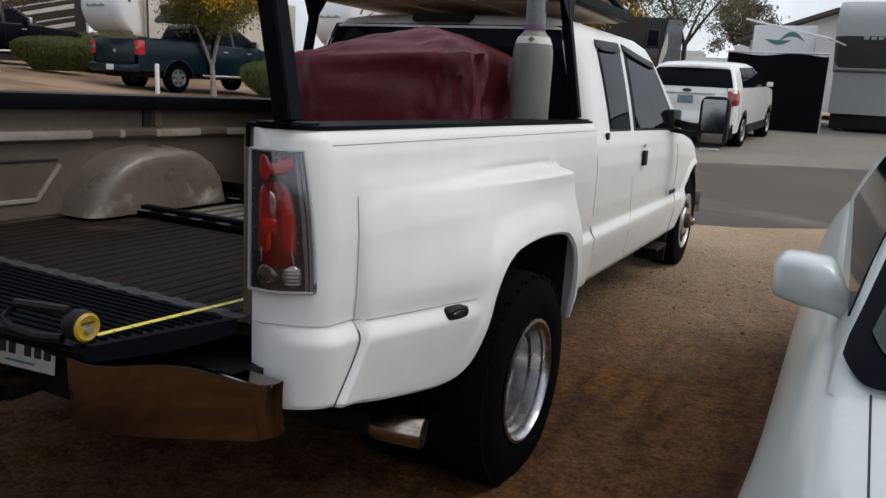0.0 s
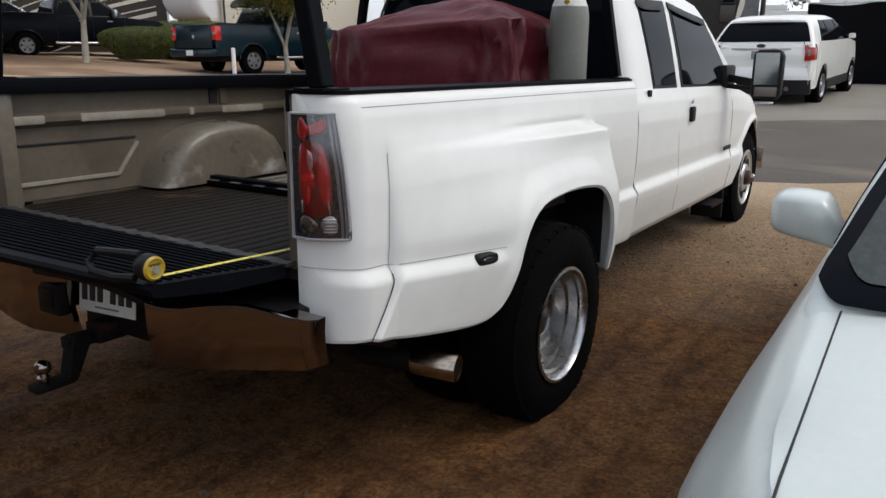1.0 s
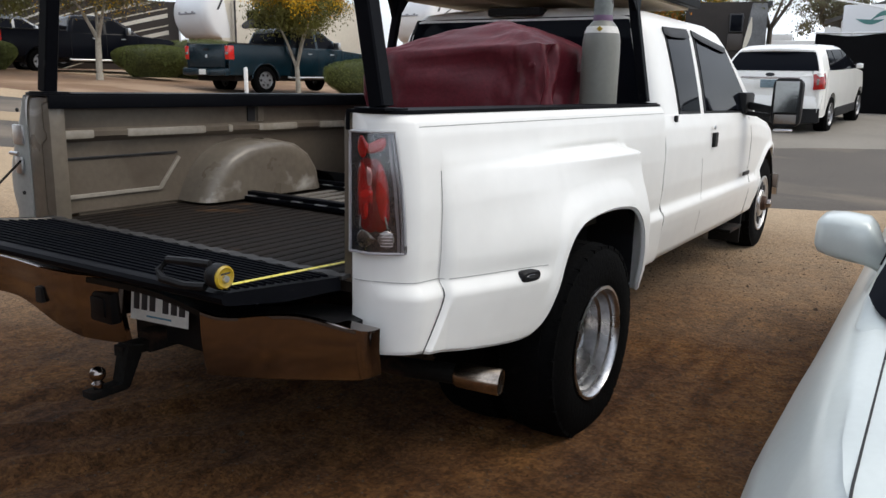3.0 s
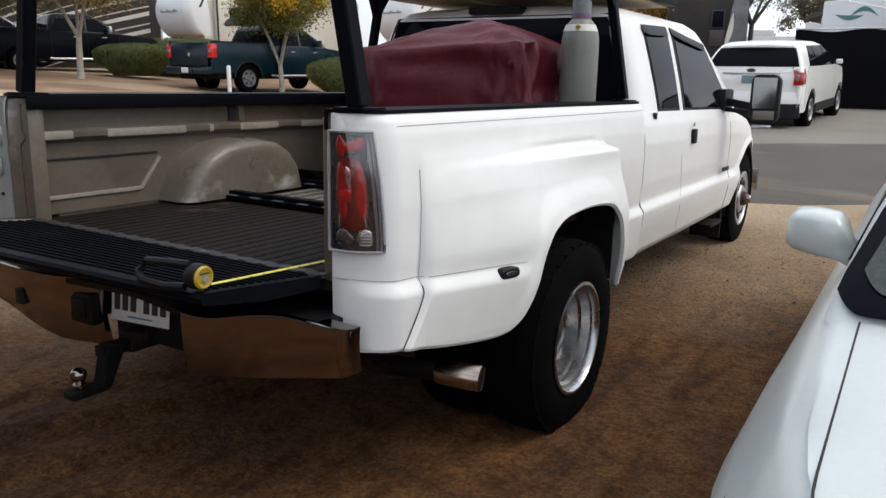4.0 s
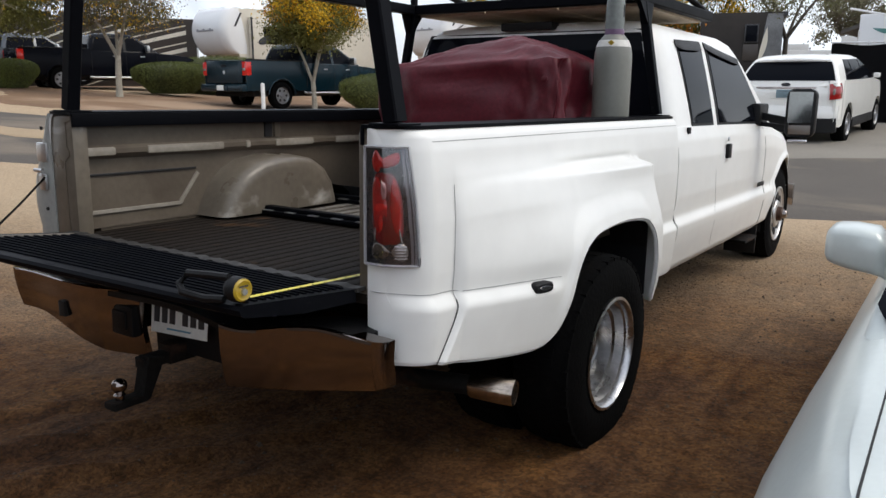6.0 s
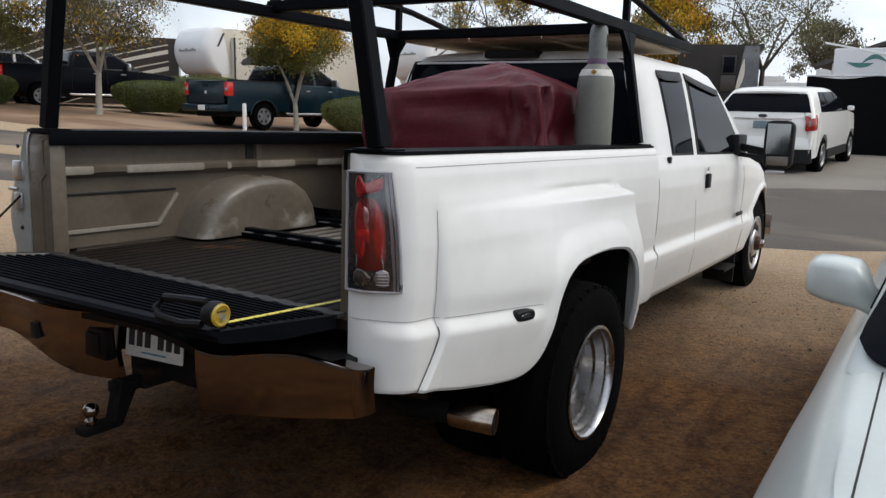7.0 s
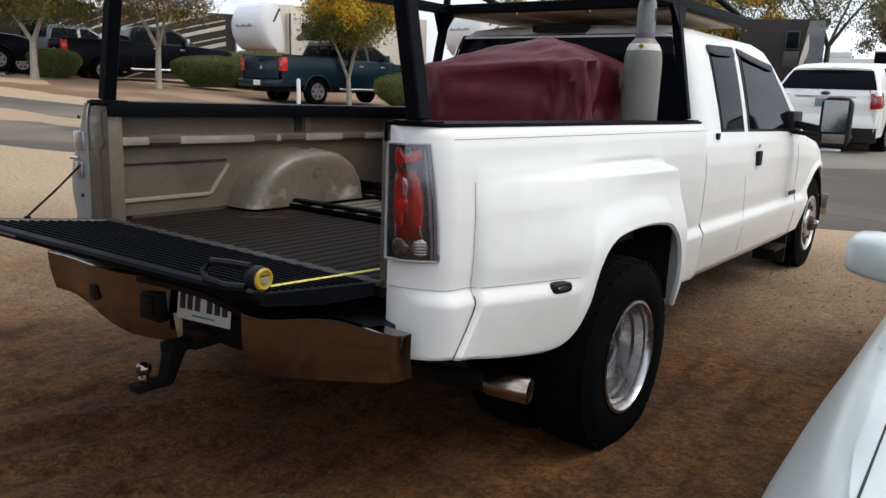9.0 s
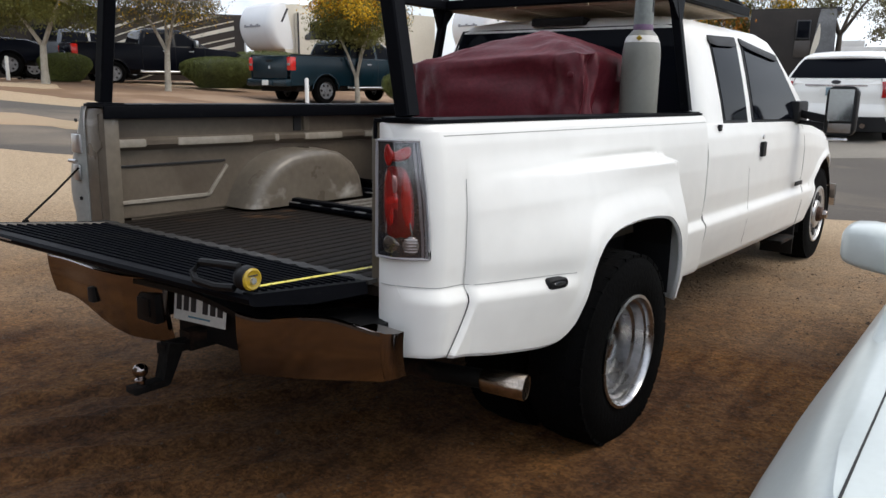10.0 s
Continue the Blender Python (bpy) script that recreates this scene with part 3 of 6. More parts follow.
part("fender_crease_shade", B(tube([(x, -0.0075 * math.sin(math.pi * (x - 0.785) / (bed_x(0.0, 0.738) - 0.785)) - 0.0004, 0.738) for x in lin(0.80, bed_x(0.0, 0.738) - 0.002, 10)], 0.0013, 6)), SEAMCREASE, pickup)
part("rail_crease_shade", B(tube([(bed_x(y, 1.186) + 0.0004, y, 1.186) for y in lin(0.10, 2.28, 40)], 0.0013, 6)), SEAMCREASE, pickup)
part("bed_cab_gap", B(tube([(bed_x(2.3, z) - 0.012, 2.302, z) for z in lin(0.44, 1.21, 12)], 0.006, 6)), SEAMCREASE, pickup)

# fender marker lamp
MY, MZ = 0.580, 0.676


def marker_ring(d, ry, rz, blunt):
    out = []
    for a in lin(0, 2 * math.pi * 23 / 24, 24):
        y = MY + ry * math.copysign(abs(math.cos(a)) ** blunt, math.cos(a))
        z = MZ - 0.05 * (y - MY) + rz * math.copysign(abs(math.sin(a)) ** blunt, math.sin(a))
        out.append((bed_x(MY, MZ) + 0.14 * (y - MY) + d, y, z))
    return out


mk = part("marker_lamp", B(loft([marker_ring(d, ry, rz, 0.55) for d, ry, rz in ((-0.02, 0.053, 0.021), (0.008, 0.052, 0.020), (0.014, 0.046, 0.015))])), PLASTIC, pickup, "dark oval marker lamp")
part("lens", B(loft([marker_ring(d, ry, rz, 1.0) for d, ry, rz in ((0.012, 0.038, 0.010), (0.017, 0.032, 0.007))])), SMOKE, mk)


# tail lamps
def tail_lamp(sgn):
    zs = lin(0.825, 1.172, 12)
    xin = 0.790
    def f(z, k):
        w = 0.122 + 0.004 * math.sin((z - 0.825) / 0.347 * math.pi) - 0.032 * ((z - 0.825) / 0.347) ** 1.6
        a, xr = k * w, bed_x(0.0, z)
        if a < xr - xin:
            return (sgn * (xin + a), -0.016, z)
        yy = (a - (xr - xin)) * 0.85
        return (sgn * (bed_x(yy, z) + 0.007), yy - 0.016 * (1 - min(1, yy / 0.03)), z)
    lamp = part("tail_lamp", B(slab(zs, lin(0, 1, 9), f, (0, 0.02, 0))), SMOKE, pickup, "smoked tail lamp with red reflectors", 60)
    edge = [f(z, k) for z, k in [(z, 0) for z in zs] + [(zs[-1], k) for k in lin(0.1, 1, 6)] + [(z, 1) for z in zs[::-1]] + [(zs[0], k) for k in lin(0.9, 0, 6)]]
    part("lamp_rim", B(tube([(p[0] + 0.003, p[1] - 0.004, p[2]) for p in edge], 0.0046, 6)), LAMPRIM, lamp)
    def lens(zc, kc, rz, rk, mtl, nm, dep, tilt=0.0, square=1.0):
        """A domed lens laid on the curved lamp."""
        span = ((0.0, 0.0), (0.5, 0.68), (0.68, 0.80), (1.0, 1.0))
        def blunt(c):
            return math.copysign(abs(c) ** square, c)
        rings = []
        for q, d in ((1.0, 0.0), (0.93, 0.5), (0.75, 0.85), (0.4, 1.0), (0.08, 1.0)):
            rings.append([Vector(f(zc + rz * q * blunt(math.sin(a)) + tilt * q * math.cos(a), curve1(span, max(0.04, min(0.95, kc + rk * q * blunt(math.cos(a))))))) + Vector((sgn * 0.45, -0.85, 0)) * (0.0015 + dep * d) for a in [2 * math.pi * i / 24 for i in range(24)]])
        part(nm, B(loft(rings)), mtl, lamp, "", 60)
    lens(1.130, 0.33, 0.032, 0.125, REDMID, "upper_red_lens", 0.007)
    lens(1.134, 0.58, 0.017, 0.17, REDMID, "upper_red_lens", 0.004, 0.012, 0.8)
    lens(0.993, 0.43, 0.106, 0.265, REDDARK, "red_lens", 0.005, 0.0, 0.70)
    lens(1.000, 0.330, 0.092, 0.140, REDMID, "red_reflector", 0.0065, 0.0, 0.9)
    lens(0.998, 0.575, 0.088, 0.095, REDMID, "red_reflector", 0.0065, 0.0, 0.9)
    lens(0.998, 0.345, 0.018, 0.125, RED, "bright_reflector", 0.0072, 0.004, 0.85)
    lens(0.955, 0.370, 0.030, 0.060, RED, "bright_reflector", 0.0070)
    # small pale spots paint the highlights seen on the red lens
    lens(1.048, 0.440, 0.030, 0.030, PINKGLINT, "painted_glint", 0.0085)
    for k, tilt in ((0.235, 0.010), (0.615, -0.010)):
        lens(0.917, k, 0.020, 0.020, LENS, "painted_glint", 0.0085, tilt)
    part("side_band", B(slab(zs, lin(0.865, 0.965, 4), lambda z, k: Vector(f(z, k)) + Vector((sgn * 0.003, -0.003, 0)), (-0.001, 0.003, 0))), LAMPSIDE, lamp, "silvery edge of the lens")
    part("side_lens", B(slab(zs, lin(0.905, 0.925, 3), lambda z, k: Vector(f(z, k)) + Vector((sgn * 0.0045, -0.0045, 0)), (-0.001, 0.002, 0))), SMOKE, lamp)
    lens(0.866, 0.300, 0.027, 0.155, AMBERLENS, "reversing_lens", 0.007)
    lens(0.866, 0.605, 0.027, 0.130, LENS, "reversing_lens", 0.007)
    for i in range(5):
        lens(0.848 + 0.009 * i, 0.605, 0.002, 0.115, LAMPRIM, "lens_flute", 0.0085)
    cover = part("lens_cover", B(slab(zs, lin(0.015, 0.985, 14), lambda z, k: Vector(f(z, k)) + Vector((sgn * 0.45, -0.85, 0)) * 0.0155, (0, 0.0015, 0))), COVER, lamp, "clear glossy lens cover", 80)
    cover.visible_shadow = False


tail_lamp(1)

# bed floor with ribs, tailgate
fl = part("bed_floor", B(box(-0.83, 0.83, 0.0, 2.28, 0.69, 0.722)), BEDFLOOR, pickup, "dark worn ribbed bed floor")
for i in range(27):
    x = -0.78 + i * 0.06
    part("floor_rib", B(box(x - 0.016, x + 0.016, 0.03, 0.86 if abs(x) < 0.55 else 0.74, 0.7215, 0.7240, 0.001)), BEDFLOOR, fl)
for i in range(13):
    x = -0.54 + i * 0.09
    part("floor_rib", B(box(x - 0.026, x + 0.026, 0.98, 2.2, 0.7215, 0.732, 0.004)), BEDFRONT, fl)
part("front_bed_wall", B(box(-0.83, 0.83, 2.24, 2.28, 0.72, 1.221, 0.01)), TAN, pickup)
for y0 in (0.87, 1.42):
    hr = part("hitch_rail", B(box(-0.72, 0.72, y0, y0 + 0.085, 0.733, 0.752, 0.004), box(-0.72, 0.72, y0 + 0.02, y0 + 0.065, 0.752, 0.772, 0.004)), BLACK, pickup, "black fifth-wheel hitch rail across the bed")
    for i in range(9):
        part("slot", B(box(-0.62 + i * 0.15, -0.56 + i * 0.15, y0 - 0.001, y0 + 0.02, 0.752, 0.755)), STEEL, hr)


def gate(x, k, dz=0.0):
    """A point of the lowered tailgate's upper face: k is 0 at the hinge and 1 at the outer edge."""
    reach = 0.478 + 0.062 * (0.765 - x)
    rise = 0.742 + (0.044 + 0.010 * (0.765 - x)) * k
    return (x, -0.03 - (reach - 0.03) * k, rise + dz)


tg = part("tailgate", B(loft([[gate(x, 0), gate(x, 0.955), gate(x, 0.985, -0.004), gate(x, 1.0, -0.014), gate(x, 0.995, -0.026), gate(x, 0.965, -0.034), gate(x, 0.5, -0.048), gate(x, 0, -0.040)] for x in (-0.800, -0.792, -0.4, 0.0, 0.4, 0.757, 0.765)])), BLACK, pickup, "lowered black tailgate with a ribbed liner", 30)
for i in range(13):
    k0 = 0.06 + i * 0.068
    part("liner_rib", B(loft([[gate(x, k0, -0.004), gate(x, k0 + 0.008, 0.0055), gate(x, k0 + 0.030, 0.005), gate(x, k0 + 0.037, -0.004)] for x in (-0.70, 0.74)])), LINER, tg)
part("liner_edge", B(loft([[gate(x, k, -0.003), gate(x + 0.004, k, 0.007), gate(x + 0.016, k, 0.007), gate(x + 0.020, k, -0.003)] for x, k in ((-0.725, 0.05), (-0.715, 0.94))])), BEDFRONT, tg, "worn edge of the plastic liner")
# a bright strip paints in the highlight on the gate's rolled edge
part("edge_highlight", B(loft([[gate(x, 1.003, -0.018), gate(x, 1.003, -0.013), gate(x, 0.99, -0.016)] for x in (-0.798, -0.42)])), STEEL, tg, "bright strip painted as the outer edge's highlight")
part("hinge_strip", B(slab(lin(-0.80, 0.775, 62), lin(-0.036, 0.006, 3), lambda x, y: (x, y, 0.744 + 0.003 * math.sin(x * 75)), (0, 0, -0.012))), HINGEMETAL, tg, "worn dark metal hinge strip")
for sgn in (-1,):
    part("tailgate_cable", B(tube([(sgn * 0.965, -0.020, 0.955), (sgn * 0.885, -0.17, 0.868), (sgn * 0.797, -0.335, 0.782)], 0.005, 6), lathe([(0.012, 0), (0.012, 0.012)], (sgn * 0.800, -0.335, 0.775), "x", 10)), DARKSTEEL, pickup, "rusty tailgate support cable")

# step bumper with licence plate and tow ball
CX = 0.045
SKEW = 0.050


def bumper_face(x, k):
    a = abs(x - CX)
    y = -0.195 + 0.055 * ss(0.45, 0.95, a) + SKEW * (x - CX)
    zt = 0.622 + 0.026 * (x - CX) - 0.026 * ss(0.68, 0.89, x) - (0.050 * math.exp(-((x - 0.38) / 0.2) ** 2) if x > 0 else 0)
    zb = 0.376 + 0.080 * ss(0.3, 0.9, a) + 0.018 * (x - CX) if x < CX else 0.371 + 0.16 * max(0.0, x - 0.317)
    return (x, y - 0.007 * math.sin(math.pi * k) + (0.026 if x < CX else 0.022) * (1 - k), zb + (zt - zb) * k)


def bumper_half(x0, x1):
    xs = lin(x0, x1, 24)
    rim = lambda x, k: (x, bumper_face(x, 1)[1] + 0.012 * k, bumper_face(x, 1)[2] + 0.004 * math.sin(k * 3.14))
    return B(slab(xs, lin(0, 1, 10), bumper_face, (0, 0.02, 0)), slab(xs, lin(0, 1, 4), rim, (0, 0, -0.012)))


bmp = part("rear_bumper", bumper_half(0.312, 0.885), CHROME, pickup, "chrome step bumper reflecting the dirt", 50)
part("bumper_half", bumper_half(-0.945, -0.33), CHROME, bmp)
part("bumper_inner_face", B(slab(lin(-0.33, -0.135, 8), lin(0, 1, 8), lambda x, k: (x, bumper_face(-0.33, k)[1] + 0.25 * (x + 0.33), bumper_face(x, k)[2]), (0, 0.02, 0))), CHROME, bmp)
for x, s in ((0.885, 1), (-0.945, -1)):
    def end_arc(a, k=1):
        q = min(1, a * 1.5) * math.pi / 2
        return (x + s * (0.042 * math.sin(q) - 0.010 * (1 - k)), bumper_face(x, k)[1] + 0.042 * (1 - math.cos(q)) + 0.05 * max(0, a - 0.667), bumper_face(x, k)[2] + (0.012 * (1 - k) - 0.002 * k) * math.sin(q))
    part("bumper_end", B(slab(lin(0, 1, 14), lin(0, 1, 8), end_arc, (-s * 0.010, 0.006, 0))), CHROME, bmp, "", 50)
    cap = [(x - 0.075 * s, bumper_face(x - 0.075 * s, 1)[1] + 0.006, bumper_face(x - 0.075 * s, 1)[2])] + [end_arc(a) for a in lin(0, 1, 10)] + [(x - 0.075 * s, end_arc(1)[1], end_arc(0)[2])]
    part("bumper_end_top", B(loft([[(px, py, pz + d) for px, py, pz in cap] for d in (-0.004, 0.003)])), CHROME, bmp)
part("bumper_step_pad", B(slab(lin(-0.86, 0.83, 20), lin(0, 1, 3), lambda x, k: (x, bumper_face(x, 1)[1] + 0.012 + 0.17 * k, bumper_face(x, 1)[2] - 0.004), (0, 0, -0.02))), PLASTIC, bmp)
part("plate_recess", B(box(-0.135, 0.235, -0.10, -0.06, 0.41, 0.64)), PLASTIC, bmp)
part("plug_socket", B(box(-0.275, -0.145, -0.192, -0.14, 0.450, 0.565, 0.012), box(-0.255, -0.175, -0.200, -0.18, 0.475, 0.545, 0.006)), PLASTIC, bmp)
part("step_hole", B(box(-0.57, -0.53, -0.222, -0.19, 0.47, 0.53, 0.004)), SEAM, bmp)
lp = part("licence_plate", B(box(-0.153, 0.153, -0.003, 0.003, -0.078, 0.078, 0.003)), PLATE, pickup, "white licence plate with dark characters")
part("plate_band", B(box(-0.15, 0.15, -0.005, -0.0035, 0.050, 0.075)), PLATEBLUE, lp)
for x in (-0.118, -0.074, -0.030, 0.040, 0.084, 0.126):
    part("plate_mark", B(box(x - 0.015, x + 0.015, -0.0055, -0.0035, -0.040, 0.034, 0.0005)), INK, lp)
part("plate_line", B(box(-0.06, 0.07, -0.0052, -0.0035, -0.062, -0.056)), PLATEBLUE, lp)
lp.matrix_local = pose(0.042, -0.130, 0.562, -8, -3.5, 0)
hitch = part("tow_hitch", B(box(-0.035, 0.035, -0.17, 0.30, 0.385, 0.455, 0.006), box(-0.022, 0.030, -0.27, -0.12, 0.392, 0.432, 0.005), box(-0.01, 0.05, -0.40, -0.27, 0.290, 0.315, 0.006), loft([[(x, -0.295, 0.295), (x, -0.265, 0.295), (x, -0.20, 0.425), (x, -0.26, 0.44)] for x in (-0.008, 0.048)]), box(-0.30, 0.40, 0.0, 0.08, 0.40, 0.46, 0.01)), DARKSTEEL, pickup, "rusty receiver hitch with a drop bar")
part("tow_ball", B(lathe([(0.014, 0), (0.014, 0.018), (0.020, 0.02), (0.012, 0.026), (0.018, 0.033), (0.0245, 0.043), (0.026, 0.052), (0.0245, 0.062), (0.017, 0.071), (0.008, 0.075)], (0.02, -0.36, 0.313), "z", 20)), CHROME, hitch, "shiny chrome tow ball", 60)

# exhaust and chassis
part("exhaust_pipe", B(tube([(0.30, 0.66, 0.34), (0.52, 0.42, 0.300), (0.70, 0.335, 0.340), (0.94, 0.377, 0.350)], 0.034, 14)), DARKSTEEL, pickup)
tip = part("exhaust_tip", B(lathe([(0.037, 0), (0.043, 0.01), (0.045, 0.08), (0.046, 0.152), (0.044, 0.158), (0.039, 0.156), (0.037, 0.07)], (0, 0, 0), "x", 24)), PIPECHROME, pickup, "round chrome exhaust tip", 40)
tip.matrix_local = pose(0.926, 0.374, 0.350, 0, 1.5, 13)
part("bore", B(lathe([(0.0375, 0.06), (0.0375, 0.066)], (0, 0, 0), "x", 20)), SEAM, tip)
part("chassis", B(box(-0.45, -0.37, 0.0, 5.4, 0.40, 0.56, 0.01), box(0.37, 0.45, 0.0, 5.4, 0.40, 0.56, 0.01), box(-0.7, 0.7, 1.0, 1.12, 0.31, 0.43, 0.03), lathe([(0.12, -0.1), (0.15, 0), (0.12, 0.1)], (0, 1.06, 0.37), "y", 16), box(-0.4, 0.4, 2.6, 3.6, 0.38, 0.6, 0.05)), DARKSTEEL, pickup)


def wheel_parts(parent, c, sgn, r, width, rim_r, dish, tread=28, hub=True, mtl=RIMCHROME, vents=8, hubmtl=None):
    """Tyre with tread blocks and a dished rim with a hub; sgn is the outer side."""
    w = width
    tyre = part("tyre", B(lathe([(rim_r, -w / 2 + 0.01), (rim_r + 0.03, -w / 2), (r - 0.05, -w / 2), (r - 0.012, -w / 2 + 0.02), (r - 0.004, -w / 2 + 0.05), (r, 0), (r - 0.004, w / 2 - 0.05), (r - 0.012, w / 2 - 0.02), (r - 0.05, w / 2), (rim_r + 0.03, w / 2 + 0.002), (rim_r + 0.004, w / 2 - 0.008)], c, "x", 56, sgn, False)), RUBBER, parent, "", 35)
    blocks = []
    for i in range(tread):
        a = 2 * math.pi * i / tread
        for k, off in ((-0.36, 0), (-0.12, 0.5), (0.12, 0), (0.36, 0.5)):
            aa = a + off * 2 * math.pi / tread
            m = Matrix.Translation(c) @ Matrix.Rotation(aa, 4, "X") @ Matrix.Translation((k * w, 0, r - 0.004 - (0.008 if abs(k) > 0.3 else 0)))
            blocks.append(box(-w * 0.09, w * 0.09, -r * 2 * math.pi / tread * 0.40, r * 2 * math.pi / tread * 0.40, -0.01, 0.003, m=m))
    part("tread", B(*blocks), RUBBER, tyre)
    o = w / 2
    lip = [(rim_r + 0.004, o - 0.012), (rim_r + 0.008, o + 0.002), (rim_r - 0.004, o + 0.005), (rim_r - 0.012, o - 0.006)]
    if dish > 0.1:
        # deep stepped barrel of a dual wheel, seen from its open side
        barrel = [(rim_r - 0.014, o - 0.024), (rim_r - 0.024, o - 0.029), (rim_r - 0.030, o - 0.066), (rim_r - 0.046, o - 0.073), (rim_r - 0.054, o - dish), (rim_r * 0.60, o - dish - 0.010), (rim_r * 0.52, o - dish + 0.004), (0.0, o - dish + 0.004)]
    else:
        barrel = [(rim_r - 0.022, o - 0.05 * dish / 0.1), (rim_r - 0.034, o - 0.06 * dish / 0.1), (rim_r - 0.040, o - dish), (rim_r * 0.55, o - dish - 0.012), (rim_r * 0.48, o - dish + 0.012), (rim_r * 0.42, o - dish + 0.014), (0.0, o - dish + 0.014)]
    rim = part("rim", B(lathe(lip + barrel, c, "x", 64, sgn, False)), mtl, parent, "", 34)
    cc = Vector(c)
    if hub:
        part("hub", B(lathe([(0.062, o - dish + 0.01), (0.058, o - dish + 0.045), (0.04, o - dish + 0.055), (0.0, o - dish + 0.057)], c, "x", 20, sgn)), hubmtl or mtl, rim)
    if hubmtl:
        part("hub_cap", B(lathe([(0.034, o - dish + 0.05), (0.034, o - dish + 0.075), (0.026, o - dish + 0.086), (0.0, o - dish + 0.088)], c, "x", 18, sgn)), CHROME, rim, "bright chrome hub cap", 40)
    for i in range(vents):
        a = 2 * math.pi * i / vents
        u, v = Vector((0, math.cos(a), math.sin(a))), Vector((0, -math.sin(a), math.cos(a)))
        p = cc + Vector((sgn * (o - dish - 0.006), 0, 0)) + u * rim_r * 0.68
        part("vent_hole", B(loft([ring(p + Vector((sgn * d, 0, 0)), u, v, rim_r * q, 16, rim_r * q * 1.25) for d, q in ((-0.004, 0.15), (0.009, 0.15), (0.010, 0.13))])), SEAM, rim)
    return tyre


for sgn in (1, -1):
    for nm, cx, dish in (("rear_wheel", 1.026, 0.13), ("inner_rear_wheel", 0.73, 0.05)):
        wh = new(nm)
        wh.parent = pickup
        wheel_parts(wh, (sgn * cx, 1.075, 0.317), sgn, 0.397, 0.245, 0.222, dish, 34, True, BRUSHED, 0)
    wh = new("front_wheel")
    wh.parent = pickup
    wheel_parts(wh, (sgn * 0.835, 5.02, 0.41), sgn, 0.372, 0.225, 0.215, 0.01, 34, True, COVERDISC, 8, HUBRUST)

# cab lower body and front wings, column by column
CABZ = ((0.36, 0.895), (0.42, 0.945), (0.55, 0.975), (0.61, 0.986), (0.648, 0.989), (0.660, 0.984), (0.692, 0.960), (0.72, 0.961), (0.80, 0.970), (1.0, 0.970), (1.10, 0.955), (1.168, 0.925))


def cab_top(y):
    return curve1(((2.31, 1.176), (4.0, 1.160), (4.5, 1.135), (5.1, 1.05), (5.5, 0.995), (5.8, 0.93)), y)


def cab_low(y):
    b = curve1(((2.31, 0.385), (4.3, 0.375), (4.6, 0.42), (5.5, 0.45), (5.8, 0.5)), y)
    d = (y - 5.02) / 0.47
    return max(b, 0.40 + 0.47 * (max(0.0, 1 - abs(d) ** 2.2)) ** (1 / 2.2)) if abs(d) < 1 else b


def cab_x(y, z):
    nose = 0.0 if y < 4.9 else 0.20 * ((y - 4.9) / 0.9) ** 1.8
    t = cab_top(y)
    zz = 0.705 + (z - 0.705) * (1.168 - 0.705) / (t - 0.705) if z > 0.705 else z
    lipd = ((y - 5.02) / 0.47) ** 2 + ((z - 0.40) / 0.47) ** 2
    return curve1(CABZ, zz) - nose + 0.018 * math.exp(-((lipd - 1.1) / 0.12) ** 2)


CY = sorted(set(lin(2.31, 4.5, 20) + [5.02 - 0.47 * math.cos(radians(a)) for a in range(0, 181, 6)] + lin(5.5, 5.8, 8)))
for sgn in (1, -1):
    def side(y, k):
        z0 = cab_low(y)
        z = z0 + (cab_top(y) - z0) * k
        return (sgn * cab_x(y, z), y, z)
    part("cab_side", B(slab(CY, lin(0, 1, 64), side, (-sgn * 0.02, 0, 0))), WHITE, pickup, "white cab side and front wing", 50)
    part("front_arch_liner", B(sheet(lin(radians(-10), radians(190), 18), [0, 1], lambda a, k: (sgn * (0.60 + 0.33 * k), 5.02 + 0.48 * math.cos(a), 0.40 + 0.48 * math.sin(a))), box(sgn * 0.58, sgn * 0.60, 4.5, 5.55, 0.3, 0.95)), PLASTIC, pickup)
    part("mud_flap", B(box(sgn * 0.70, sgn * 0.93, 4.40, 4.42, 0.17, 0.55, 0.004)), PLASTIC, pickup)
    part("side_step", B(box(sgn * 0.72, sgn * 0.95, 4.02, 4.36, 0.30, 0.325, 0.01), bar((sgn * 0.75, 4.1, 0.31), (sgn * 0.70, 4.1, 0.5), 0.03, 0.03)), DARKSTEEL, pickup, "dull metal entry step")
part("hood", B(slab(lin(-1, 1, 17), lin(4.50, 5.80, 12), lambda k, y: (k * (cab_x(y, cab_top(y)) + 0.002), y, cab_top(y) + 0.045 * (1 - abs(k) ** 3) + 0.0), (0, 0, -0.02))), WHITE, pickup, "", 50)
part("front_panel", B(slab(lin(-0.72, 0.72, 7), lin(0.55, 0.97, 5), lambda x, z: (x, 5.80 + 0.03 * (1 - (x / 0.72) ** 2), z), (0, -0.03, 0))), PLASTIC, pickup)
part("front_bumper", B(slab(lin(-0.95, 0.95, 21), lin(0.42, 0.60, 5), lambda x, z: (x, 5.93 - 0.30 * abs(x / 0.95) ** 3, z), (0, -0.04, 0))), CHROME, pickup, "", 50)
part("cab_floor", B(box(-0.88, 0.88, 2.33, 4.6, 0.40, 0.44)), PLASTIC, pickup)
part("cab_back", B(box(-0.93, 0.93, 2.305, 2.33, 0.44, 1.19, 0.008)), WHITE, pickup)

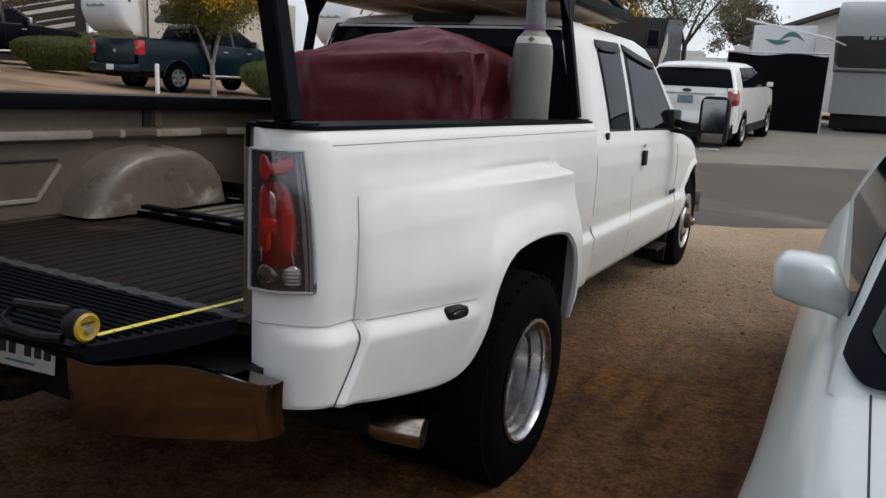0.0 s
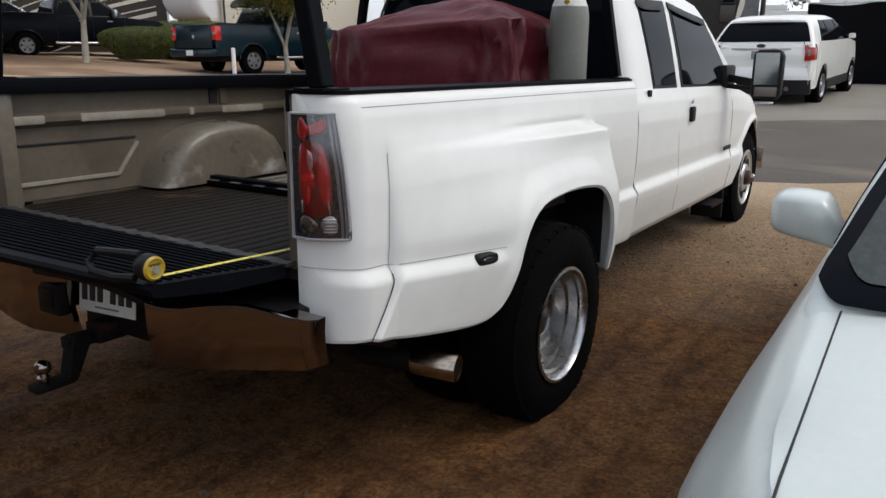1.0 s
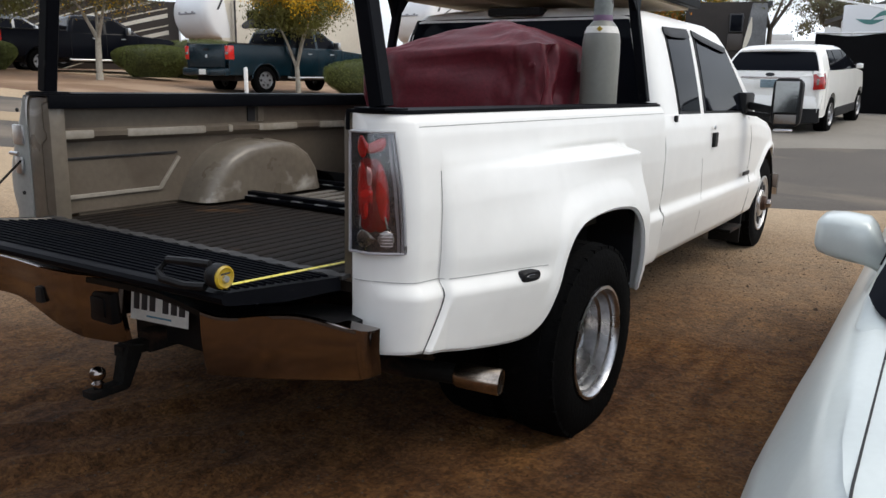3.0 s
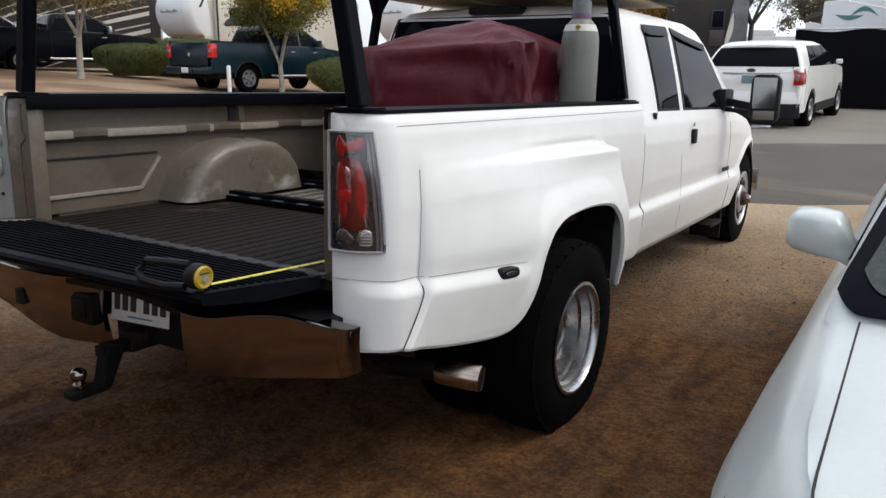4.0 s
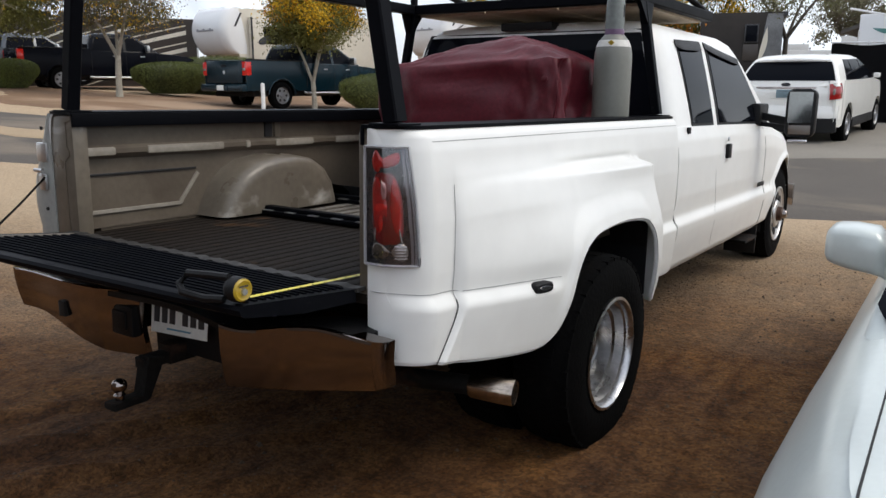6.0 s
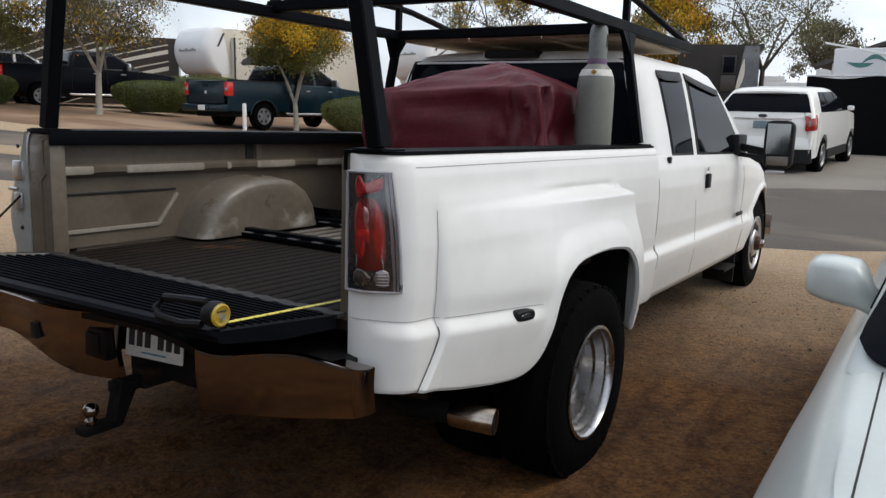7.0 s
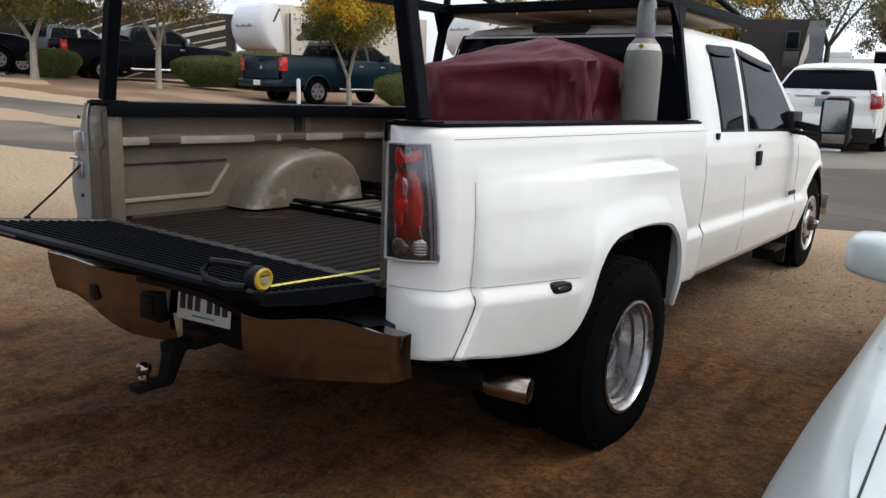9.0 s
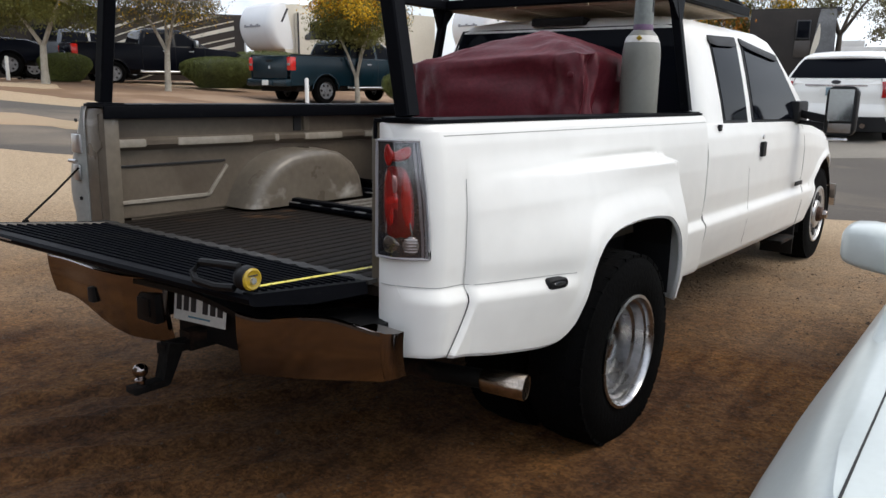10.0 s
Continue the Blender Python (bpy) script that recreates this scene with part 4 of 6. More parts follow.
# greenhouse: tapered shell with rounded roof
GH = [(1.150, 0.922, 2.32, 4.64, 0.10), (1.30, 0.885, 2.335, 4.47, 0.10), (1.45, 0.842, 2.352, 4.28, 0.11), (1.60, 0.795, 2.372, 4.08, 0.12), (1.68, 0.762, 2.39, 3.95, 0.13), (1.722, 0.71, 2.43, 3.85, 0.14), (1.748, 0.60, 2.52, 3.72, 0.16), (1.760, 0.40, 2.70, 3.5, 0.18)]
part("cab_roof", B(loft([rrect(-x, x, a, b, r, z, 7) for z, x, a, b, r in GH])), WHITE, pickup, "white cab pillars and roof", 60)


def gh(z, j):
    return curve1([(g[0], g[j]) for g in GH], z)


def pane(name, sgn, quad, material, off=0.006, lab=""):
    """A side pane from (y, z) corners, laid on the tapered side."""
    (ya, za), (yb, zb), (yc, zc), (yd, zd) = quad
    def f(u, v):
        y = (ya * (1 - u) + yb * u) * (1 - v) + (yd * (1 - u) + yc * u) * v
        z = (za * (1 - u) + zb * u) * (1 - v) + (zd * (1 - u) + zc * u) * v
        return (sgn * (gh(z, 1) + off), y, z)
    return part(name, B(slab(lin(0, 1, 8), lin(0, 1, 8), f, (-sgn * 0.006, 0, 0))), material, pickup, lab)


for sgn in (1, -1):
    quads = (((2.65, 1.172), (3.07, 1.170), (3.13, 1.665), (2.66, 1.648)), ((3.16, 1.170), (4.38, 1.155), (3.93, 1.595), (3.215, 1.666)))
    for q in quads:
        mid = (sum(p[0] for p in q) / 4, sum(p[1] for p in q) / 4)
        pane("window_trim", sgn, q, PLASTIC, 0.005)
        inner_q = [(mid[0] + (p[0] - mid[0]) * 0.93, mid[1] + (p[1] - mid[1]) * 0.93) for p in q]
        pane("side_window", sgn, inner_q, GLASS, 0.009, "dark tinted side window")
    # rain visors
    for y0, y1, z0, z1 in ((2.64, 3.12, 1.618, 1.636), (3.20, 3.93, 1.638, 1.575)):
        def visor(u, v):
            z = z0 + (z1 - z0) * u + 0.022 - 0.050 * v * (1 - 0.35 * abs(2 * u - 1) ** 6)
            return (sgn * (gh(z, 1) + 0.010 + 0.014 * math.sin(v * 1.7) * (1 - abs(2 * u - 1) ** 8)), y0 + (y1 - y0) * u, z)
        part("rain_visor", B(slab(lin(0, 1, 16), lin(0, 1, 7), visor, (-sgn * 0.004, 0, 0))), PLASTIC, pickup, "smoked rain visor", 60)
    # door handle, seams, badge
    dh = part("door_handle", B(box(sgn * 0.968, sgn * 0.992, 3.20, 3.265, 0.965, 1.055, 0.008)), PLASTIC, pickup, "black square door handle")
    part("key_lock", B(lathe([(0.014, 0), (0.012, 0.008)], (sgn * 0.972, 3.23, 1.085), "x", 12, sgn)), STEEL, pickup)
    part("door_seam", B(tube([(sgn * (cab_x(y, z) + 0.001), y, z) for y, z in [(3.02, 1.15), (3.02, 0.9), (3.02, 0.6), (3.06, 0.45), (3.15, 0.40)]], 0.0007, 6)), SEAMCREASE, pickup)
    part("door_seam", B(tube([(sgn * (cab_x(4.28, z) + 0.001), 4.28 + 0.06 * ss(0.7, 0.4, z), z) for z in lin(0.42, 1.13, 10)], 0.0022, 6)), SEAMCREASE, pickup)
    part("cab_badge", B(box(sgn * 0.935, sgn * 0.951, 2.505, 2.54, 1.135, 1.17, 0.003)), PLASTIC, pickup)
    part("wing_badge", B(box(sgn * 0.982, sgn * 0.988, 4.06, 4.25, 0.715, 0.745, 0.003)), PLASTIC, pickup, "small dark badge")
    # towing mirror
    ma = part("mirror_arm", B(bar((sgn * 0.90, 4.20, 1.22), (sgn * 1.14, 4.12, 1.18), 0.03, 0.05), bar((sgn * 0.90, 4.20, 1.16), (sgn * 1.14, 4.12, 1.14), 0.03, 0.03), box(sgn * 0.87, sgn * 0.95, 4.10, 4.36, 1.15, 1.30, 0.02)), PLASTIC, pickup)
    mr = part("mirror_housing", B(loft([[(sgn * (1.215 + (p[0]) * s), 4.10 + d, 1.238 + p[1] * s) for p in [(q[0], q[1]) for q in rrect(-0.096, 0.096, -0.165, 0.165, 0.05, 0)]] for d, s in ((-0.02, 0.94), (-0.012, 1.0), (0.05, 1.0), (0.10, 0.86))])), PLASTIC, pickup, "tall black towing mirror")
    part("mirror_glass", B(slab(lin(0, 1, 4), lin(1.172, 1.382, 4), lambda k, z: (sgn * (1.144 + 0.144 * k), 4.040 + 0.036 * k, z), (0, 0.003, 0)), slab(lin(0, 1, 4), lin(1.095, 1.157, 4), lambda k, z: (sgn * (1.144 + 0.144 * k), 4.062 + 0.016 * k, z), (0, 0.003, 0))), MIRROR, mr)
    part("mirror_backing", B(box(sgn * 1.138, sgn * 1.150, 4.044, 4.095, 1.095, 1.380, 0.004)), PLASTIC, mr)
    part("mirror_tab", B(box(sgn * 1.15, sgn * 1.27, 4.05, 4.12, 1.040, 1.060, 0.01)), STEEL, mr)

part("rear_window_trim", B(slab(lin(-0.85, 0.85, 17), lin(1.195, 1.69, 9), lambda x, z: (x * (1 - 0.17 * (z - 1.195) / 0.495), gh(z, 2) - 0.004 + 0.012 * abs(x / 0.85) ** 8, z), (0, 0.006, 0))), PLASTIC, pickup)
part("rear_window", B(slab(lin(-0.82, 0.82, 17), lin(1.215, 1.67, 9), lambda x, z: (x * (1 - 0.17 * (z - 1.195) / 0.495), gh(z, 2) - 0.008 + 0.010 * abs(x / 0.85) ** 8, z), (0, 0.004, 0))), GLASS, pickup, "dark tinted rear window")
part("high_brake_lamp", B(box(-0.17, 0.17, 2.36, 2.46, 1.70, 1.745, 0.012)), PLASTIC, pickup, "dark high brake lamp")
part("windscreen", B(slab(lin(-1, 1, 9), lin(1.19, 1.66, 7), lambda k, z: (k * (gh(z, 1) - 0.10), gh(z, 3) + 0.006 - 0.04 * abs(k) ** 4, z), (0, -0.005, 0))), GLASS, pickup)

# ---- black ladder rack on the bed ----
rack = thing("ladder_rack", TRUCK, "black steel ladder rack standing on the bed rails", "rack")
W, TZ, UZ = 0.055, 1.835, 2.0
for sgn in (1, -1):
    for y in (0.05, 2.26):
        part("post", B(bar((sgn * 0.85, y, 1.24), (sgn * 0.735, y, TZ), W if y < 1 else 0.045, W if y < 1 else 0.045)), BLACK, rack)
        part("foot_plate", B(box(sgn * 0.79, sgn * 0.90, y - 0.05, y + 0.06, 1.231, 1.238, 0.002)), BLACK, rack)
    part("long_rail", B(bar((sgn * 0.735, -0.10, TZ), (sgn * 0.735, 3.42, TZ), W, W)), BLACK, rack)
    part("upper_rail", B(tube([(sgn * 0.735, 1.2, UZ), (sgn * 0.735, 2.26, UZ), (sgn * 0.735, 2.4, UZ - 0.01), (sgn * 0.735, 3.40, TZ + 0.02)], 0.019, 8)), BLACK, rack)
    for y in (1.2, 2.26):
        part("upright", B(bar((sgn * 0.735, y, TZ), (sgn * 0.735, y, UZ + 0.03), 0.035, 0.035)), BLACK, rack)
    part("gusset", B(loft([[(sgn * 0.76, 2.16, TZ - 0.02), (sgn * 0.76, 2.36, TZ - 0.02), (sgn * 0.785, 2.27, TZ - 0.16), (sgn * 0.785, 2.25, TZ - 0.16)], [(sgn * 0.735, 2.16, TZ - 0.02), (sgn * 0.735, 2.36, TZ - 0.02), (sgn * 0.76, 2.27, TZ - 0.16), (sgn * 0.76, 2.25, TZ - 0.16)]])), BLACK, rack)
for y, z in ((0.05, TZ + 0.045), (1.2, TZ + 0.03), (2.26, TZ), (3.38, TZ)):
    part("cross_bar", B(bar((-0.76, y, z), (0.76, y, z), W, W)), BLACK, rack)

PLANK = mat("weathered_board", (0.62, 0.51, 0.37), 0.8, var=0.12, scale=3, fine=30, bump=0.1)
for x in (-0.475, 0.0, 0.475):
    part("board", B(box(x - 0.234, x + 0.234, 2.292, 3.345, 1.795, 1.810, 0.003)), PLANK, rack, "tan board laid over the cab")

# ---- load: covered box and gas cylinder ----


def tarp_shape():
    """A covered load with a shallow peak, sagging folds and a rippled hem."""
    def f(u, v):
        a = 2 * math.pi * u
        cx, cy, hx, hy = 0.0, 1.93, 0.60, 0.27
        e = 0.30
        ca, sa = math.cos(a), math.sin(a)
        px, py = math.copysign(abs(ca) ** e, ca), math.copysign(abs(sa) ** e, sa)
        if v < 0.6:
            k = v / 0.6
            fold = 0.021 * math.sin(a * 11 + 2 * math.sin(a * 3)) * (1 - 0.6 * k)
            fold += 0.030 * math.sin(px * 9 + k * 5.0 + 2.5 * noise.noise((px * 2, py * 2, k))) * (0.35 + 0.65 * (1 - k)) * 0.6
            fold += 0.035 * noise.noise((px * 5 + k * 3.5, py * 5, k * 2.2)) + 0.026 * noise.noise((px * 13 + k * 4, py * 13, k * 3 + 5))
            s = 1.03 - 0.07 * k + fold
            z = 0.74 + (1.470 + 0.028 * px - 0.74) * k + 0.02 * noise.noise((px * 2, py * 2, 7)) * k
        else:
            k = (v - 0.6) / 0.4
            s = (0.96 - 0.96 * k) if k < 1 else 0.0
            z = 1.478 + 0.028 * px * (1 - k) + 0.160 * k + 0.012 * math.sin(k * math.pi) + 0.012 * noise.noise((px * 4 * (1 - k), py * 4 * (1 - k), 3)) + 0.006 * noise.noise((px * 11 * (1 - k), py * 9 * (1 - k), 8))
        ox = oy = 0.0
        if v < 0.6:
            k = v / 0.6
            tuck = 0.034 * math.sin(14 * (px * 0.6 + py * 0.3) + 6.0 * k + 3.0 * noise.noise((px * 2, py * 2, k * 2))) * (0.25 + 0.75 * math.sin(math.pi * min(1.0, k * 1.05))) + 0.034 * noise.noise((px * 6 + 4 * k, py * 6, k * 3)) + 0.016 * noise.noise((px * 17 + 9 * k, py * 17, k * 7))
            ox, oy = tuck * px ** 7, tuck * py ** 7
        return (ox + cx + (px * hx) * s + (0.17 * (v - 0.6) / 0.4 if v > 0.6 else 0), oy + cy + py * hy * s, z)
    us, vs = lin(0, 1, 181), lin(0, 0.6, 26) + lin(0.62, 0.999, 22)
    bm = B(sheet(us, vs, f))
    bmesh.ops.remove_doubles(bm, verts=bm.verts, dist=0.001)
    return bm


tarp = thing("covered_load", TRUCK, "wrinkled maroon vinyl cover over a box-shaped load", "cover")
cover = part("cover", tarp_shape(), TARP, tarp, "", 70)
part("grommet", B(lathe([(0.008, 0), (0.015, -0.003), (0.017, 0.003), (0.010, 0.006)], (0.50, 1.655, 1.405), "y", 16, -1)), TARP, cover)
part("corner_seam", B(tube([(0.555 + 0.012 * math.sin(z * 20), 1.668 + 0.006 * math.sin(z * 31), z) for z in lin(0.80, 1.40, 12)], 0.006, 6)), TARP, cover)

cyl = thing("gas_cylinder", TRUCK @ pose(0.72, 1.95, 0.734), "grey steel gas cylinder with domed cap standing in the bed", "gas cylinder")
part("body", B(lathe([(0.085, 0), (0.092, 0.012), (0.092, 0.76), (0.090, 0.80), (0.083, 0.835), (0.070, 0.862), (0.055, 0.880), (0.046, 0.890)], (0, 0, 0), "z", 32)), CYLGREY, cyl, "", 60)
nk = part("neck_ring", B(lathe([(0.047, 0.885), (0.048, 0.905), (0.046, 0.915)], (0, 0, 0), "z", 24)), PURPLE, cyl)
part("cap", B(lathe([(0.045, 0.908), (0.046, 0.95), (0.045, 1.03), (0.041, 1.06), (0.030, 1.083), (0.015, 1.092), (0.0, 1.094)], (0, 0, 0), "z", 24)), CYLCAP, cyl, "", 60)
part("cap_slot", B(box(0.028, 0.047, -0.009, 0.009, 0.97, 1.03, 0.004)), SEAM, cyl)
lb = part("shoulder_label", B(sheet(lin(radians(-175), radians(5), 14), lin(0, 1, 4), lambda a, k: ((curve1(((0.83, 0.0865), (0.862, 0.0735)), 0.83 + 0.032 * k)) * math.cos(a), (curve1(((0.83, 0.0865), (0.862, 0.0735)), 0.83 + 0.032 * k)) * math.sin(a), 0.83 + 0.032 * k))), LABELW, cyl)
part("warning_mark", B(loft([[(math.cos(a + i * math.pi / 2) * 0.016 * s + 0.02, -0.079 - d, 0.848 + math.sin(a + i * math.pi / 2) * 0.013 * s) for i in range(4) for a in (0,)] for d, s in ((0, 1), (0.006, 0.95))])), YELLOW, lb)

# ---- tape measure on the tailgate ----
tape = thing("tape_measure", TRUCK @ pose(0.735, -0.455, 0.788, 0, 0, 0) @ Matrix.Scale(0.84, 4), "black reel tape measure with yellow face and blade pulled out", "tape measure")
part("case", B(lathe([(0.028, -0.032), (0.037, -0.027), (0.040, -0.012), (0.040, 0.012), (0.037, 0.018), (0.030, 0.022)], (0, 0, 0.040), "x", 26)), PLASTIC, tape, "", 50)
part("face", B(lathe([(0.036, 0.0), (0.036, 0.005), (0.030, 0.010), (0.026, 0.007)], (0.017, 0, 0.040), "x", 26)), YELLOW, tape, "yellow round face")
part("hub", B(lathe([(0.012, 0), (0.010, 0.009)], (0.023, 0, 0.036), "x", 14)), STEEL, tape)
part("face_bar", B(box(0.024, 0.027, -0.017, 0.017, 0.050, 0.055, 0.001)), INK, tape)
part("handle_loop", B(tube([(-0.03, -0.01, 0.075), (-0.10, -0.025, 0.075), (-0.20, -0.03, 0.068), (-0.225, -0.045, 0.035), (-0.20, -0.055, 0.012), (-0.10, -0.05, 0.006), (-0.03, -0.03, 0.010)], 0.013, 8)), PLASTIC, tape, "black loop handle")
part("blade", B(slab(lin(0, 1, 14), lin(-1, 1, 5), lambda t, k: (0.010 + 0.010 * k - 0.055 * t, 0.038 + 0.63 * t, 0.008 + 0.003 * k * k - 0.046 * t), (0, 0, -0.001))), TAPEY, tape, "yellow steel blade")
for i in range(9):
    u = 0.08 + 0.1 * i
    part("blade_mark", B(box(0.004 - 0.055 * u, 0.016 - 0.055 * u, 0.038 + 0.63 * u, 0.041 + 0.63 * u, 0.0078 - 0.046 * u, 0.0092 - 0.046 * u)), INK, tape)


# ---- pale saloon car beside the pickup ----
car = thing("saloon_car", pose(0, 0, 0.035), "pale silver-white saloon car parked facing the other way", "car")
CCX = 2.90


def hood_z(y):
    return curve1(((-1.05, 0.50), (-0.95, 0.60), (-0.75, 0.665), (-0.49, 0.722), (-0.1, 0.772), (0.23, 0.818), (0.5, 0.83), (3.2, 0.86), (3.7, 0.82)), y)


def car_half(y):
    return 0.912 - 0.32 * (max(0.0, (-0.12 - y) / 0.93)) ** 1.9 - 0.18 * (max(0.0, (y - 3.0) / 0.8)) ** 2


def hood_half(y):
    return 0.912 - 0.36 * (max(0.0, (-0.44 - y) / 0.6)) ** 2.0 - 0.18 * (max(0.0, (y - 3.0) / 0.8)) ** 2


def car_ring(y):
    h, w = hood_z(y), car_half(y)
    seam, bg = min(w - 0.13, hood_half(y) - 0.150), 0.016 * math.exp(-((y - 0.05) / 0.30) ** 2)
    pr = [(w - 0.06, 0.20), (w - 0.02, 0.30), (w + 0.022 + bg, 0.42), (w + 0.016 + bg, 0.52), (w - 0.010 + 0.7 * bg, 0.60 * h / 0.818 + 0.02), (w - 0.050, h - 0.105), (w - 0.085, h - 0.045), (w - 0.112, h - 0.016), (w - 0.14, h - 0.004), (seam, h), (seam - 0.12, h + 0.010), (seam - 0.30, h + 0.024), (0.15, h + 0.036), (0.0, h + 0.038)]
    right = [(CCX - a, y, z) for a, z in pr]
    left = [(CCX + a, y, z) for a, z in pr[-2::-1]]
    return right + left


YS = [-1.05, -1.02, -0.97, -0.9, -0.8, -0.68, -0.55, -0.42, -0.3, -0.18, -0.05, 0.1, 0.25, 0.42, 0.6, 0.9, 1.3, 1.8, 2.3, 2.8, 3.2, 3.5, 3.7]
part("body", B(loft([car_ring(y) for y in YS])), CARPAINT, car, "", 60)
for s in (1, -1):
    part("hood_seam", B(tube([(CCX - s * (hood_half(y) - 0.182), y, hood_z(y) + 0.0022) for y in lin(-0.86, 0.245, 24)], 0.0024, 6)), SEAM, car)
    part("wing_seam", B(tube([(CCX - s * (car_half(y) - 0.052), y, hood_z(y) - 0.112) for y in lin(-0.75, 0.05, 14)], 0.0022, 6)), SEAM, car)
    part("door_seam", B(tube([(CCX - s * 0.880, 0.50, 0.60), (CCX - s * 0.907, 0.50, 0.42), (CCX - s * 0.89, 0.55, 0.28)], 0.003, 6)), SEAM, car)
    for yw in (-0.20, 2.65):
        wh = new("wheel")
        wh.parent = car
        wheel_parts(wh, (CCX - s * 0.80, yw, 0.285), -s, 0.31, 0.20, 0.19, 0.02, 26)
CG = [(0.80, 0.805, 0.17, 3.30, 0.05), (0.86, 0.795, 0.245, 3.22, 0.05), (1.0, 0.748, 0.475, 3.05, 0.06), (1.15, 0.685, 0.76, 2.86, 0.08), (1.27, 0.63, 0.97, 2.66, 0.2), (1.33, 0.57, 1.10, 2.5, 0.22), (1.36, 0.40, 1.35, 2.2, 0.25)]
part("cabin", B(loft([rrect(CCX - x, CCX + x, a, b, r, z, 7) for z, x, a, b, r in CG])), CARPAINT, car, "", 60)


def cg(z, j):
    return curve1([(g[0], g[j]) for g in CG], z)


def glass_corner(k, v):
    """How far the lower corners of the windscreen are rounded off, upwards."""
    return 0.040 * (max(0.0, abs(k) - 0.92) / 0.08) ** 2.2 * (1 - v) ** 3


part("windscreen_surround", B(slab(lin(-1, -0.91, 10) + lin(-0.85, 0.85, 15) + lin(0.91, 1, 10), lin(0, 1, 14), lambda k, v: (CCX + k * (cg(0.83 + 0.47 * v, 1) - 0.012), cg(0.83 + 0.47 * v + glass_corner(k, v), 2) - 0.032 + 0.018 * abs(k) ** 5, 0.83 + 0.47 * v + glass_corner(k, v)), (0, 0.006, 0))), FRIT, car, "black glass border")
part("windscreen", B(slab(lin(-1, -0.91, 10) + lin(-0.85, 0.85, 15) + lin(0.91, 1, 10), lin(0, 1, 12), lambda k, v: (CCX + k * (cg(0.872 + 0.39 * v, 1) - 0.050), cg(0.872 + 0.39 * v + glass_corner(k, v), 2) - 0.038 + 0.010 * abs(k) ** 5, 0.872 + 0.39 * v + glass_corner(k, v)), (0, 0.004, 0))), CLEARGLASS, car, "windscreen reflecting the pale sky")
for s in (1, -1):
    part("side_window", B(slab(lin(0, 1, 10), lin(0.90, 1.26, 6), lambda u, z: (CCX - s * (cg(z, 1) + 0.005), (cg(z, 2) + 0.13) * (1 - u) + (cg(z, 3) - 0.45) * u, z), (s * 0.005, 0, 0))), GLASS, car)
    mirror = part("mirror_housing", B(loft([[(CCX - s * (0.775 + dx), 0.615 + 0.085 * sy * math.copysign(abs(math.cos(a)) ** 0.5, math.cos(a)) + 0.045 * (dx / 0.2), 0.925 + oz + 0.060 * sz * math.copysign(abs(math.sin(a)) ** 0.40, math.sin(a))) for a in [2 * math.pi * i / 20 for i in range(20)]] for dx, sy, sz, oz in ((-0.02, 0.42, 0.42, -0.062), (0.018, 0.58, 0.62, -0.042), (0.040, 0.85, 0.90, -0.012), (0.060, 0.96, 1.02, 0.0), (0.12, 1.0, 1.0, 0.004), (0.158, 0.99, 0.90, 0.006), (0.174, 0.92, 0.80, 0.006), (0.183, 0.70, 0.58, 0.006))])), CARPAINT, car, "pale door mirror", 70)
    part("mirror_glass", B(box(CCX - s * 0.945, CCX - s * 0.84, 0.706, 0.714, 0.885, 0.965, 0.004)), CHROME, mirror)
    part("headlamp", B(loft([[(CCX - s * (0.56 + 0.17 * k), -0.93 + 0.24 * k * k - 0.008, z) for k in lin(0, 1, 6)] + [(CCX - s * (0.56 + 0.17 * k), -0.90 + 0.24 * k * k, z) for k in lin(1, 0, 6)] for z in (0.47, 0.57)])), LENS, car)


# ---- background vehicles ----
def road_wheel(parent, c, sgn, r=0.38, w=0.25):
    wh = new("wheel")
    wh.parent = parent
    t = part("tyre", B(lathe([(r * 0.62, -w / 2), (r * 0.9, -w / 2), (r, -w / 2 + 0.04), (r, w / 2 - 0.04), (r * 0.9, w / 2), (r * 0.62, w / 2)], c, "x", 28, sgn, False)), RUBBER, wh)
    rim = part("rim", B(lathe([(r * 0.63, w / 2 - 0.01), (r * 0.60, w / 2 + 0.005), (r * 0.55, w / 2 - 0.03), (r * 0.2, w / 2 - 0.03), (r * 0.15, w / 2), (0, w / 2)], c, "x", 24, sgn, False)), DULLRIM, wh)
    for i in range(6):
        a = 2 * math.pi * i / 6
        p = Vector(c) + Vector((sgn * (w / 2 - 0.028), math.cos(a) * r * 0.40, math.sin(a) * r * 0.40))
        part("vent", B(lathe([(r * 0.10, -0.004), (r * 0.10, 0.004)], p, "x", 10, sgn)), SEAM, rim)


def body_side(stations, half, zlow, ztop, arches, r, nose):
    """A car side as columns with wheel arches cut out; returns a bmesh of both sides."""
    ys = sorted(set(stations + [a + r * math.cos(radians(t)) for a in arches for t in range(0, 181, 12)]))
    def lo(y):
        b = zlow
        for a in arches:
            d = (y - a) / r
            if abs(d) < 1:
                b = max(b, 0.36 + r * math.sqrt(1 - d * d))
        return b
    fs = []
    for s in (1, -1):
        def f(y, k, s=s):
            z0, z1 = lo(y), ztop(y)
            z = z0 + (z1 - z0) * k
            bulge = 0.03 * math.sin(math.pi * min(1, max(0, (z - zlow) / (z1 - zlow + 0.001)))) - 0.02
            return (s * (half + bulge - nose(y)), y, z)
        fs.append(slab(ys, lin(0, 1, 8), f, (-s * 0.05, 0, 0)))
    return fs


